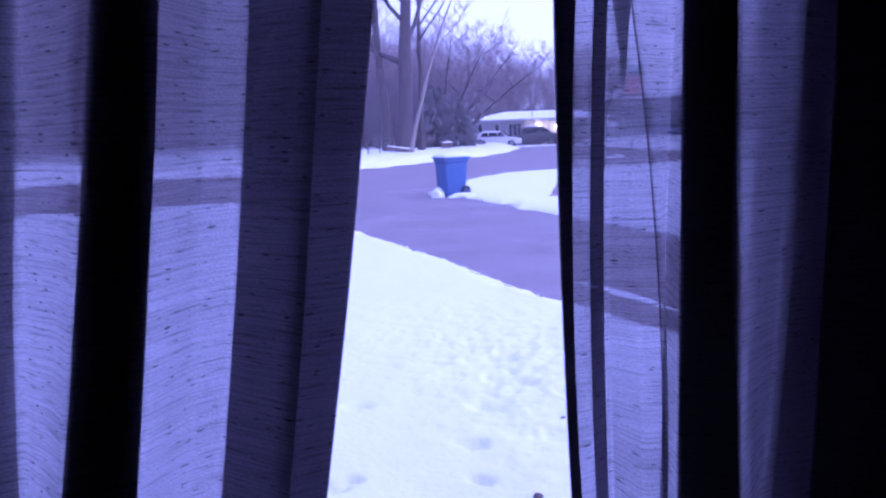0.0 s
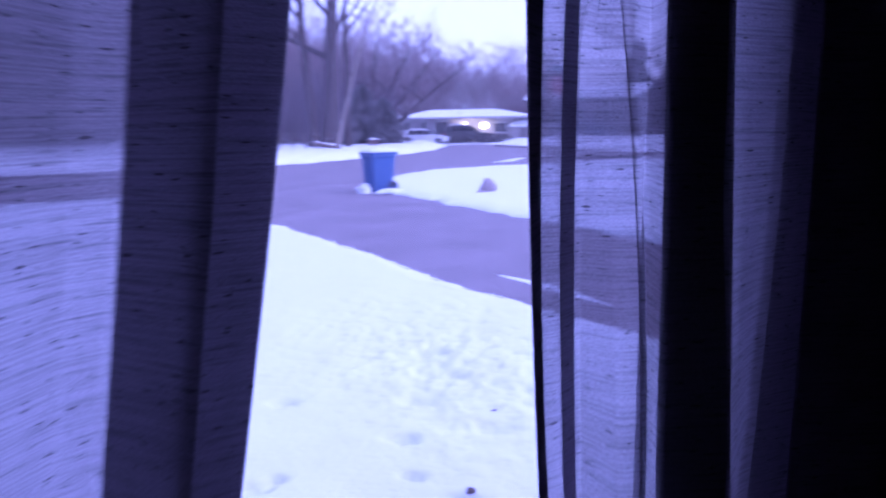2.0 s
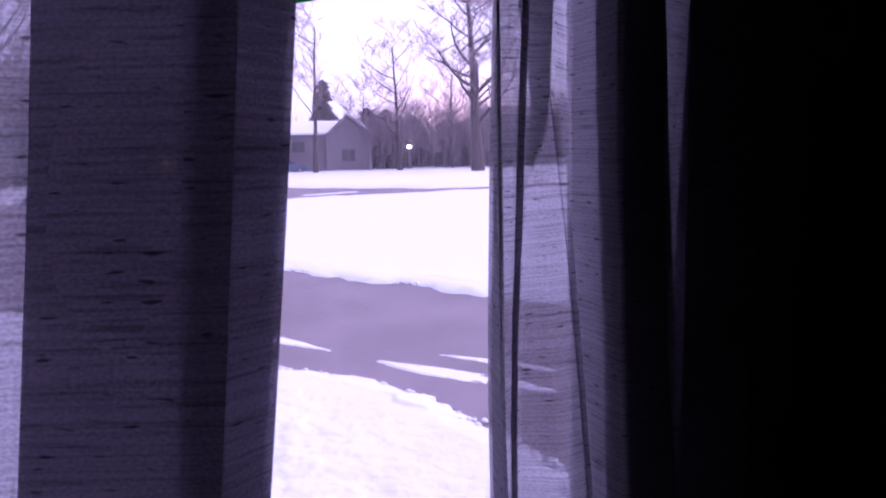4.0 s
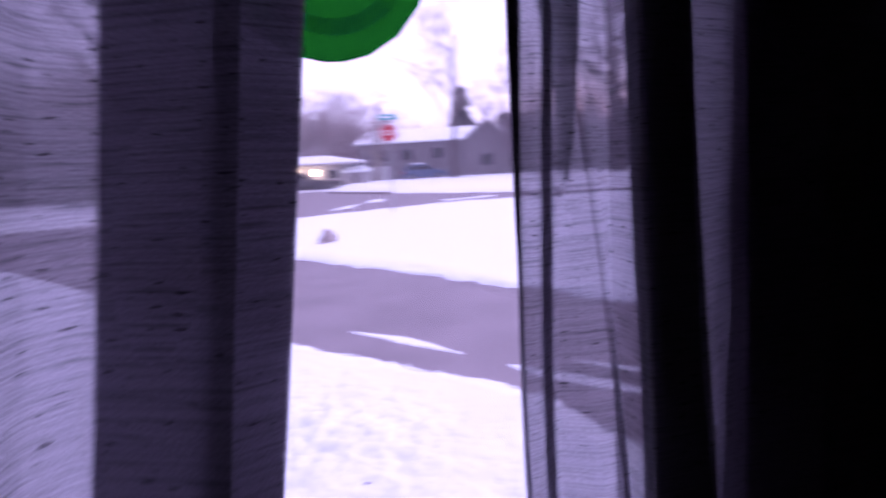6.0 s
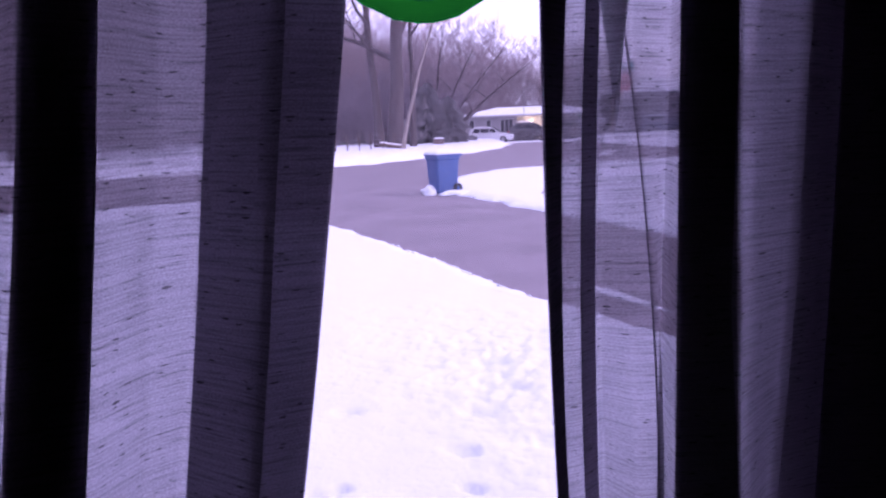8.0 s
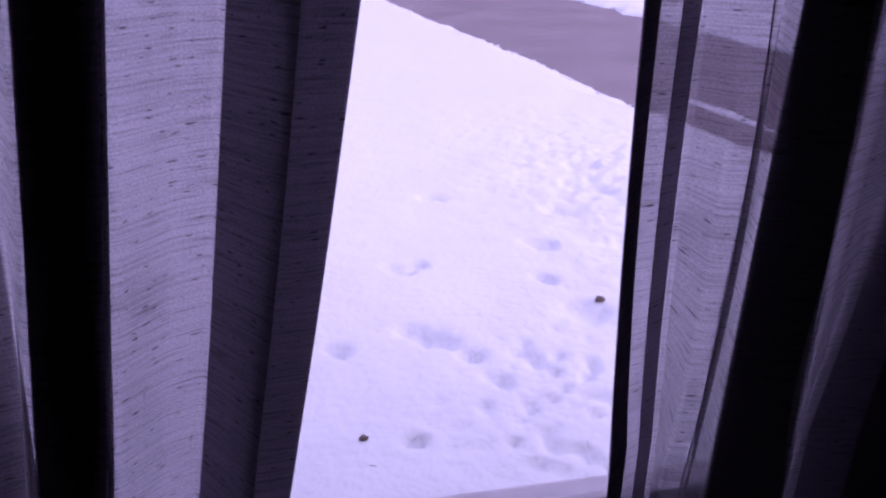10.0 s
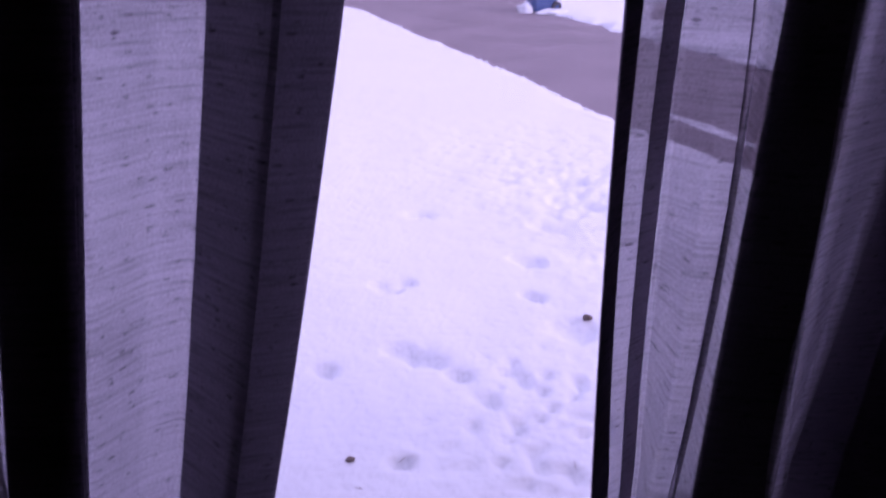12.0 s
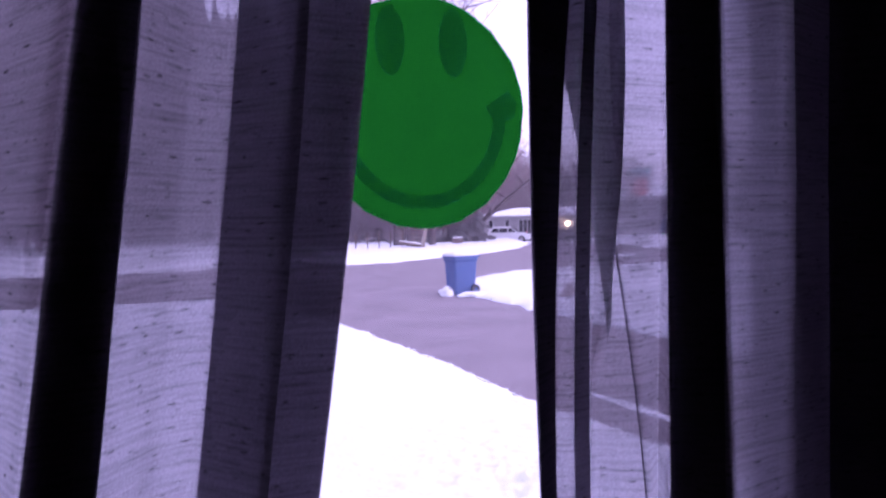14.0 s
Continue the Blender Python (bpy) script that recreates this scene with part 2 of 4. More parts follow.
def wobble(x, y, size, seed=0):
    """Smooth noise between -1 and 1."""
    u, v = np.asarray(x) / size + 17.3 * seed + 60, np.asarray(y) / size + 9.1 * seed + 60
    i, j = np.floor(u).astype(int), np.floor(v).astype(int)
    a, b = u - i, v - j
    a, b = a * a * (3 - 2 * a), b * b * (3 - 2 * b)
    g = lambda p, q: LATTICE[p % 256, q % 256]
    return 2 * (g(i, j) * (1 - a) * (1 - b) + g(i + 1, j) * a * (1 - b) + g(i, j + 1) * (1 - a) * b + g(i + 1, j + 1) * a * b) - 1


def inside(px, py, poly):
    """Signed distance to an outline, positive inside."""
    best, inn = np.full(px.shape, 1e9), np.zeros(px.shape, bool)
    for (ax, ay), (bx, by) in zip(poly, poly[1:] + poly[:1]):
        dx, dy = bx - ax, by - ay
        s = np.clip(((px - ax) * dx + (py - ay) * dy) / (dx * dx + dy * dy + 1e-12), 0, 1)
        best = np.minimum(best, np.hypot(px - ax - s * dx, py - ay - s * dy))
        if ay != by:
            inn ^= ((ay > py) != (by > py)) & (px < (bx - ax) * (py - ay) / (by - ay) + ax)
    return np.where(inn, best, -best)


def snow_field(name, poly, xs, ys, deep, label, ragged=0.1, soft=0.3, mat=None, relief=None):
    gx, gy = np.meshgrid(xs, ys)
    sd = inside(gx, gy, poly) + ragged * (wobble(gx, gy, 0.9, 1) + 0.6 * wobble(gx, gy, 0.28, 2) + 0.4 * wobble(gx, gy, 0.11, 17))
    k = np.clip(sd / soft, 0, 1)
    gz = deep * np.sqrt(k) * (1 + 0.30 * wobble(gx, gy, 0.5, 3) * (k < 1)) + 0.018 * wobble(gx, gy, 1.4, 4) * k
    if relief is not None:
        gz = gz + relief(gx, gy) * k
    gz = np.where(sd <= 0, -0.03, gz)
    nx, ny = len(xs), len(ys)
    idx = np.arange(nx * ny).reshape(ny, nx)
    keep = np.maximum.reduce([sd[:-1, :-1], sd[1:, :-1], sd[:-1, 1:], sd[1:, 1:]]) > 0
    q = np.stack([idx[:-1, :-1], idx[:-1, 1:], idx[1:, 1:], idx[1:, :-1]], -1)[keep]
    used = np.unique(q)
    back = np.full(nx * ny, -1)
    back[used] = np.arange(len(used))
    verts = np.stack([gx.ravel(), gy.ravel(), gz.ravel()], -1)[used]
    ob = mesh(name, verts.tolist(), back[q].tolist(), mat or SNOW, smooth=True)
    return tagged(ob, label, "snow", kind="structure")


def steps(*runs):
    """Grid lines: (start, end, spacing) runs joined."""
    return np.concatenate([np.arange(a, b, s) for a, b, s in runs] + [[runs[-1][1]]])


# ---- ground, street, driveway ----
g = bmesh.new()
bmesh.ops.create_grid(g, x_segments=8, y_segments=8, size=1500, matrix=Matrix.Translation((0, 0, -0.06)))
tagged(part("ground", g, SNOW_FAR), "snow-covered ground reaching the far treeline", "ground", kind="structure")
STREET = [(-70, 19.4), (7, 19.2), (8.6, 22.0), (30, 20.0), (80, 4), (80, 12), (29, 24.0), (27.6, 32), (27.6, 47), (28.4, 54), (23.6, 54), (20, 48), (11, 38), (-70, 39)]
DRIVE = [(3.0, 0.95), (7.4, 0.95), (7.1, 19.6), (1.6, 19.6), (2.4, 14)]


def flat(name, poly, z, mat, label):
    bm = bmesh.new()
    bm.faces.new([bm.verts.new((x, y, z)) for x, y in poly])
    return tagged(part(name, bm, mat), label, name, kind="structure")


flat("road", STREET, 0.0, ASPHALT, "frost-grey asphalt street junction, ploughed")
flat("driveway", DRIVE, 0.004, ASPHALT, "grey asphalt driveway cleared of snow")

PRINTS = [(0.505, 3.324, 0.07), (0.618, 3.362, 0.05), (0.477, 2.728, 0.07), (0.552, 2.643, 0.08), (1.328, 3.532, 0.08), (1.29, 2.776, 0.1), (1.214, 3.126, 0.06), (0.164, 2.624, 0.05), (0.694, 2.492, 0.05), (0.855, 4.355, 0.09), (1.612, 3.977, 0.1), (1.896, 4.384, 0.14), (2.085, 4.828, 0.12), (1.801, 3.409, 0.12), (0.382, 2.009, 0.04)]


def trodden(x, y):
    h = np.zeros(x.shape)
    for px, py, r in PRINTS:
        d = np.hypot((x - px) * 0.8, y - py + 0.3 * (x - px)) / r / 0.8 * (1 + 0.25 * wobble(x, y, 0.05, 18))
        h -= 0.06 * np.exp(-d ** 4)
    rough = np.clip(1 - np.hypot((x - 2.1) / 1.3, (y - 4.6) / 2.4), 0, 1)
    drips = np.clip(1 - np.abs(y - 2.1 - 0.2 * wobble(x, y, 0.6, 8)) / 0.75, 0, 1) * np.clip((x - 0.35) * 2, 0, 1)
    h += rough * (0.026 * wobble(x, y, 0.11, 5) + 0.022 * wobble(x, y, 0.05, 6) + 0.012 * wobble(x, y, 0.028, 15))
    h -= 0.075 * drips * np.clip(wobble(x, y, 0.055, 7), 0, 1) ** 1.3
    edge = np.clip((x - (3.9 - 0.11 * y)) / 0.8, 0, 1) * np.clip((y - 3.5) / 2, 0, 1)
    return h + edge * (0.045 * wobble(x, y, 0.13, 9) + 0.045 * wobble(x, y, 0.06, 13) + 0.025 * wobble(x, y, 0.035, 16) + 0.02) + 0.004 * wobble(x, y, 0.10, 10) + 0.010 * wobble(x, y, 0.6, 14)


LAWN = [(-70, 0.9), (3.2, 0.9), (3.40, 2.4), (3.66, 3.3), (3.82, 3.9), (3.80, 4.6), (3.65, 5.3), (3.46, 6.2), (3.29, 7.2), (3.21, 8.6), (2.92, 10.9), (2.62, 12.6), (2.32, 15.5), (2.0, 18.2), (0.9, 19.6), (-4, 19.8), (-70, 20)]
snow_field("snow_lawn", LAWN, steps((-26, -3, 0.4), (-3, -0.3, 0.09), (-0.3, 4.3, 0.022)), steps((0.9, 1.6, 0.05), (1.6, 7.4, 0.022), (7.4, 20.4, 0.07)), 0.09,
           "trodden snow on the front lawn with boot prints", 0.09, 0.28, relief=trodden)
CORNER = [(6.45, 19.0), (6.6, 16.2), (6.78, 12.9), (6.85, 10.5), (7.02, 8.2), (7.12, 6.3), (7.3, 3), (7.5, 0.9), (34, 0.9), (30, 19.6), (26.9, 21.6), (22.7, 23.2), (20, 24.9), (16.5, 25.2), (13.4, 24.9), (10.6, 24.6), (8.6, 22.6), (7.4, 20.6)]
snow_field("snow_verge", CORNER, steps((6.0, 8.2, 0.05), (8.2, 12, 0.11), (12, 35, 0.25)), steps((0.9, 26.2, 0.09)), 0.11, "deep snow on the corner lot beside the driveway", 0.14, 0.4)
BANK = [(-70, 34.5), (0, 34), (7.5, 33.6), (11.9, 36.6), (16.2, 40.2), (20.8, 46.2), (23.5, 51), (36, 85), (30, 110), (-70, 110)]
snow_field("snow_bank", BANK, steps((-40, 4, 0.9), (4, 40, 0.3)), steps((33, 60, 0.3), (60, 110, 1.2)), 0.35, "snow bank along the far side of the street", 0.35, 1.6, SNOW_FAR)
FAR = [(26.6, 45.5), (26.3, 34.5), (27.9, 25.2), (30, 23.8), (60, 15), (110, 10), (110, 110), (46, 92), (30, 52)]
snow_field("snow_far_lot", FAR, steps((25, 60, 0.4), (60, 110, 1.5)), steps((10, 60, 0.4), (60, 110, 1.5)), 0.25, "snow-covered lots across the junction", 0.3, 1.2, SNOW_FAR)


# ---- window wall and dark room ----
X0, X1, Y0, Y1, Z0, Z1 = -1.0, 0.80, 0.70, 0.86, 0.937, 2.45
FLOOR, TOP, WEST, EAST, SOUTH = 0.40, 2.85, -2.4, 2.6, -2.6
for k, (a, b, c, d) in enumerate(((WEST - 0.12, X0, FLOOR - 0.5, TOP), (X1, EAST + 0.12, FLOOR - 0.5, TOP), (X0, X1, FLOOR - 0.5, Z0), (X0, X1, Z1, TOP))):
    tagged(part("wall_north_" + "1234"[k], boxed(a, b, Y0, Y1, c, d), PLASTER), "painted wall round the window in the dark room", "wall", kind="structure")
tagged(part("wall_south", boxed(WEST - 0.12, EAST + 0.12, SOUTH - 0.12, SOUTH, FLOOR - 0.5, TOP), PLASTER), "plain painted wall of the dark room", "wall", kind="structure")
tagged(part("wall_west", boxed(WEST - 0.12, WEST, SOUTH, Y0, FLOOR - 0.5, TOP), PLASTER), "plain painted wall of the dark room", "wall", kind="structure")
tagged(part("wall_east", boxed(EAST, EAST + 0.12, SOUTH, Y0, FLOOR - 0.5, TOP), PLASTER), "plain painted wall of the dark room", "wall", kind="structure")
tagged(part("floor", boxed(WEST, EAST, SOUTH, Y0, FLOOR - 0.1, FLOOR), FLOORWOOD), "dark wooden floor of the room", "floor", kind="structure")
tagged(part("ceiling", boxed(WEST - 0.12, EAST + 0.12, SOUTH - 0.12, Y1, TOP, TOP + 0.1), PLASTER), "plain painted ceiling of the dark room", "ceiling", kind="structure")

win = thing("window_1", "wide fixed window with a pale weathered frame", "window", kind="structure")
part("window_frame", boxed(X0 + 0.002, X0 + 0.05, 0.755, 0.835, Z0 + 0.002, Z1 - 0.002, 0.004), VINYL, win)
part("window_frame", boxed(X1 - 0.05, X1 - 0.002, 0.755, 0.835, Z0 + 0.002, Z1 - 0.002, 0.004), VINYL, win)
part("window_frame", boxed(X0 + 0.05, X1 - 0.05, 0.755, 0.835, Z1 - 0.05, Z1 - 0.002, 0.004), VINYL, win)
part("bottom_rail", boxed(X0 + 0.05, X1 - 0.05, 0.757, 0.835, Z0 + 0.002, Z0 + 0.026, 0.004), VINYL, win, "pale bottom rail with grime along the edge")
part("bead", boxed(X0 + 0.05, X1 - 0.05, 0.772, 0.790, Z0 + 0.026, Z0 + 0.044, 0.004), VINYL, win)
part("window_sill", boxed(X0 + 0.002, X1 - 0.002, 0.703, 0.755, Z0 + 0.002, Z0 + 0.016, 0.004), DARK_PAINT, win, "dark blue painted inner sill")
pane = part("pane", boxed(X0 + 0.045, X1 - 0.045, 0.793, 0.797, Z0 + 0.03, Z1 - 0.045), GLASS, win)
pane.visible_shadow = False


# ---- curtains ----
def smooth_step(z, z0, z1):
    k = min(1.0, max(0.0, (z - z0) / (z1 - z0)))
    return k * k * (3 - 2 * k)


def hang(p, z):
    """Where a fold line (x, y at 1.7 m, flare, bow, lean) runs at a height."""
    d = max(-0.85, min(0.55, z - 1.7))
    e = max(-0.55, min(0.5, d))
    return np.array([p[0] + p[2] * d + p[3] * e * e, p[1] + p[4] * e])


def curtain(name, plan, label, tuck=None):
    """A hanging panel: the plan of its fold lines, rounded, swept from the rod to the floor. tuck: index of a flap that stands forward near the top only."""
    zs = [FLOOR + 0.012 + (2.55 - FLOOR - 0.012) * k / 120 for k in range(121)]

    def row(z):
        pts = [hang(p, z) for p in plan]
        if tuck is not None:
            k, d = smooth_step(z, 1.79, 1.85), max(0.0, min(0.45, z - 1.7))
            pts[tuck] = pts[tuck] * (1 - k) + np.array([0.346 + 0.396 * d - 0.44 * d * d, 0.608 + 0.068 * d]) * (1.035 * k)
            pts[tuck + 1] = pts[tuck + 1] + np.array([0.018, 0.0]) * k
        return pts

    def rounded(pts, spans=None):
        far = lambda a, b: float(np.hypot(*(b - a)))
        line = [pts[0]]
        for a, b, c in zip(pts, pts[1:], pts[2:]):
            r = min(0.006, 0.45 * far(a, b), 0.45 * far(b, c))
            p, q = b + (a - b) * (r / max(far(a, b), 1e-6)), b + (c - b) * (r / max(far(c, b), 1e-6))
            line += [p * (1 - u) ** 2 + b * 2 * u * (1 - u) + q * u * u for u in (0, 0.25, 0.5, 0.75, 1.0)]
        line.append(pts[-1])
        spans = spans or [max(1, int(far(a, b) / 0.012)) for a, b in zip(line, line[1:])]
        fine = [line[0]]
        for a, b, n in zip(line, line[1:], spans):
            fine += [a + (b - a) * ((k + 1) / n) for k in range(n)]
        return fine, spans

    base, spans = rounded(row(1.95))
    run = [0.0]
    for a, b in zip(base, base[1:]):
        run.append(run[-1] + float(np.hypot(*(b - a))))
    verts, faces, n = [], [], len(base)
    for z in zs:
        fine, _ = rounded(row(z), spans)
        for p, s in zip(fine, run):
            w = 0.0014 * float(wobble(s, z * 0.3, 0.05, 11)) + 0.0018 * float(wobble(s * 0.5, z, 0.13, 12))
            verts.append((p[0] + w * 0.5, p[1] + w, z))
    for j in range(len(zs) - 1):
        for i in range(n - 1):
            faces.append((j * n + i, j * n + i + 1, (j + 1) * n + i + 1, (j + 1) * n + i))
    ob = mesh(name, verts, faces, FABRIC, smooth=True)
    uv = ob.data.uv_layers.new(name="cloth")
    at = np.array([(run[i % n], zs[i // n]) for i in range(len(verts))])
    at[:, 1] += 0.0006 * wobble(at[:, 0], at[:, 1], 0.045, 21) + 0.0011 * wobble(at[:, 0], at[:, 1], 0.11, 22)
    loops = np.empty(len(ob.data.loops), int)
    ob.data.loops.foreach_get("vertex_index", loops)
    uv.data.foreach_set("uv", at[loops].ravel())
    return tagged(ob, label, "curtain", group="window curtains")


def folds(a, b, back, layers, wide=0.003):
    """Cloth folded to and fro between two fold lines, each layer set further back."""
    out = []
    for k in range(layers):
        p, q = (a, b) if k % 2 == 0 else (b, a)
        step = back * k / max(1, layers - 1)
        side = wide * (1 if (p is b) == (b[0] > a[0]) else -1)
        out.append((p[0] * (1 + step / p[1]) + side, p[1] + step) + tuple(p[2:]))
    return out


# fold lines: x, y, flare, bow, lean
L_EDGE, L_HEM, L_BACK = (0.122, 0.596, 0.160, -0.041, 0.030), (0.080, 0.570, 0.139, -0.049, 0.028), (0.027, 0.640, 0.136, -0.037, 0.024)
L_NEAR, L_FAR, L_END = (-0.037, 0.549, 0.136, -0.028, -0.003), (-0.083, 0.545, 0.165, -0.018, -0.055), (-0.134, 0.625, 0.105, 0.026, 0.0)
near = lambda p, dx, dy: (p[0] + dx, p[1] + dy) + tuple(p[2:])
LEFT = [near(L_EDGE, -0.001, 0.006), near(L_HEM, -0.009, 0.022), near(L_EDGE, 0.002, 0.0), near(L_BACK, 0.0, -0.006), near(L_HEM, 0.002, 0.0), near(L_BACK, -0.002, 0.0), near(L_BACK, -0.030, -0.012)]
LEFT += folds(L_FAR, L_NEAR, 0.034, 10)[::-1]
LEFT += [near(L_FAR, -0.018, 0.032), near(L_END, 0.004, -0.004), near(L_END, -0.045, -0.02), near(L_END, 0.0, 0.004), near(L_END, -0.09, -0.01), near(L_END, -0.12, -0.06), near(L_END, -0.17, -0.02), near(L_END, -0.15, 0.005), near(L_END, -0.24, 0.0)]
LEFT += [near(L_END, x, y) for x, y in ((-0.28, -0.06), (-0.36, -0.01), (-0.42, -0.06), (-0.50, -0.01), (-0.56, -0.05), (-0.66, -0.02))]
R_EDGE, R_HEM, R_STRIP, R_STRIP_END = (0.331, 0.624, -0.038, 0.040, -0.020), (0.366, 0.664, -0.010, 0.105, -0.026), (0.380, 0.650, -0.023, 0.084, -0.048), (0.408, 0.666, -0.031, 0.073, -0.058)
R_FLAP, R_CREASE, R_TURN = (0.409, 0.668, -0.031, 0.073, -0.058), (0.455, 0.645, -0.051, -0.170, 0.072), (0.486, 0.668, 0.040, 0.030, 0.020)
R_NEAR, R_FAR, R_LINE, R_DARK = (0.455, 0.600, 0.022, 0.004, 0.034), (0.508, 0.580, 0.008, 0.031, 0.050), (0.632, 0.639, -0.029, -0.056, -0.061), (0.710, 0.662, -0.003, -0.030, -0.008)
RIGHT = [near(R_HEM, 0.000, 0.002), near(R_EDGE, 0.002, 0.004), near(R_HEM, 0.002, 0.0), near(R_EDGE, 0.001, 0.002), near(R_HEM, 0.001, -0.003), near(R_EDGE, -0.002, -0.001), near(R_HEM, -0.003, -0.002)]
RIGHT += [near(R_STRIP, -0.002, 0.006), near(R_STRIP_END, 0, 0.0), near(R_STRIP, 0.0, 0.004), near(R_STRIP_END, 0.0, 0.003)]
TUCK = len(RIGHT)
RIGHT += [R_FLAP, near(R_FLAP, 0.006, 0.001), near(R_CREASE, -0.02, 0.010), near(R_CREASE, 0.004, 0.003), near(R_CREASE, -0.004, 0.0), near(R_CREASE, 0.004, -0.003), R_TURN, near(R_TURN, -0.016, -0.034)]
RIGHT += [near(R_NEAR, -0.003, 0.0)] + [near(p, 0, 0.004) for p in folds(R_FAR, R_NEAR, 0.030, 8)] + [R_FAR]
RIGHT += [near(R_FAR, 0.030, 0.034), near(R_LINE, -0.02, -0.006), near(R_LINE, 0.003, -0.002), near(R_LINE, -0.002, 0.001), near(R_LINE, 0.004, 0.004), near(R_DARK, 0.0, -0.004), near(R_LINE, 0.002, 0.012), R_DARK]
RIGHT += [near(R_DARK, x, y) for x, y in ((0.09, -0.05), (-0.014, -0.006), (0.13, -0.02), (-0.006, -0.004), (0.21, -0.06), (0.04, 0.0), (0.31, -0.04), (0.35, -0.02), (0.19, -0.01), (0.015, 0.006), (0.30, 0.012), (0.0, 0.012))] + [near(R_LINE, 0.0, 0.022), near(R_FAR, 0.040, 0.066)]
curtain("curtain", LEFT, "grey thin linen curtain panel hanging in folds, part open")
curtain("curtain", RIGHT, "grey thin linen curtain panel with deep dark folds, part open", TUCK)
rod = thing("curtain_rod", "thin dark metal curtain rod above the window", "curtain rod", at=(0, 0.61, 2.55))
part("rod", tubed((-1.2, 0, 0), (1.3, 0, 0), 0.012, 0.012, 12), STEEL, rod)
for bx in (-1.1, 1.2):
    part("bracket", tubed((bx, 0, 0), (bx, 0.09, 0), 0.008, 0.008, 8), STEEL, rod)


# ---- round green face hanging on the glass ----
def stained(name, colour, clear=0.0):
    m = bpy.data.materials.new(name)
    m.use_nodes = True
    n, l = m.node_tree.nodes, m.node_tree.links
    n.remove(n["Principled BSDF"])
    d, t, mix, tex, mr = n.new("ShaderNodeBsdfDiffuse"), n.new("ShaderNodeBsdfTranslucent"), n.new("ShaderNodeMixShader"), n.new("ShaderNodeTexNoise"), n.new("ShaderNodeMapRange")
    d.inputs[0].default_value, t.inputs[0].default_value = (*colour, 1), (*colour, 1)
    tex.inputs["Scale"].default_value = 30
    mr.inputs["To Min"].default_value, mr.inputs["To Max"].default_value = 0.70, 0.86
    l.new(tex.outputs[0], mr.inputs[0]), l.new(mr.outputs[0], mix.inputs[0])
    l.new(d.outputs[0], mix.inputs[1]), l.new(t.outputs[0], mix.inputs[2])
    c, out = n.new("ShaderNodeBsdfTransparent"), n.new("ShaderNodeMixShader")
    c.inputs[0].default_value, out.inputs[0].default_value = (*colour, 1), clear
    l.new(mix.outputs[0], out.inputs[1]), l.new(c.outputs[0], out.inputs[2]), l.new(out.outputs[0], n["Material Output"].inputs[0])
    return m


GREEN, DEEP_GREEN = stained("green_film", (0.0, 0.44, 0.11)), stained("deep_green_film", (0.0, 0.85, 0.6), 0.45)
face = thing("window_decoration", "round green translucent smiling-face decoration on the window glass", "decoration", at=(0.276, 0.7905, 2.068))
part("disc", extruded([(0.120 * math.cos(a) * (1 + 0.012 * math.sin(3 * a)), 0.126 * math.sin(a)) for a in (0.05 + 2 * math.pi * (k + 0.3 * math.sin(5 * k)) / 26 for k in range(26))], -0.003, 0.0), GREEN, face)
for ex in (-0.034, 0.037):
    part("eye", extruded([(ex + 0.016 * math.cos(a), 0.076 + 0.037 * math.sin(a)) for a in np.linspace(0, 2 * math.pi, 33)[:-1]], -0.0045, -0.0035), DEEP_GREEN, face, "dark green oval eye")
arc = np.linspace(radians(190), radians(356), 40)
part("mouth", extruded([(0.097 * math.cos(a), 0.104 * math.sin(a)) for a in arc] + [(0.108, -0.004), (0.111, 0.014), (0.101, 0.026), (0.074, 0.008)] + [(0.083 * math.cos(a), 0.090 * math.sin(a)) for a in arc[::-1]], -0.0045, -0.0035), DEEP_GREEN, face, "dark green curved mouth")


# ---- wheeled bin ----
def prism(levels, n_per=1):
    """Loft of rectangles: (z, x0, x1, y0, y1) rows."""
    bm, rings = bmesh.new(), []
    for z, x0, x1, y0, y1 in levels:
        c = min(0.04, (x1 - x0) / 4)
        rings.append([bm.verts.new(v) for v in ((x0 + c, y0, z), (x1 - c, y0, z), (x1, y0 + c, z), (x1, y1 - c, z), (x1 - c, y1, z), (x0 + c, y1, z), (x0, y1 - c, z), (x0, y0 + c, z))])
    bm.faces.new(rings[0][::-1]), bm.faces.new(rings[-1])
    for a, b in zip(rings, rings[1:]):
        for i in range(8):
            j = (i + 1) % 8
            bm.faces.new((a[i], a[j], b[j], b[i]))
    bmesh.ops.recalc_face_normals(bm, faces=bm.faces)
    return bm


bin_ = thing("wheeled_bin", "blue plastic wheeled recycling bin with snow on its lid", "bin", at=(6.43, 18.05, 0.02), turn=-80)
bin_.scale = (0.95, 0.95, 1.0)
part("body", prism([(0.02, -0.26, 0.26, -0.32, 0.27), (0.10, -0.275, 0.275, -0.33, 0.29), (0.55, -0.295, 0.295, -0.355, 0.32), (0.86, -0.31, 0.31, -0.37, 0.34), (0.90, -0.34, 0.34, -0.40, 0.37), (0.97, -0.34, 0.34, -0.40, 0.37)]), BLUE, bin_)
lid = part("lid", prism([(0.972, -0.36, 0.36, -0.43, 0.40), (1.010, -0.365, 0.365, -0.435, 0.42), (1.03, -0.30, 0.30, -0.36, 0.36)]), BLUE, bin_)
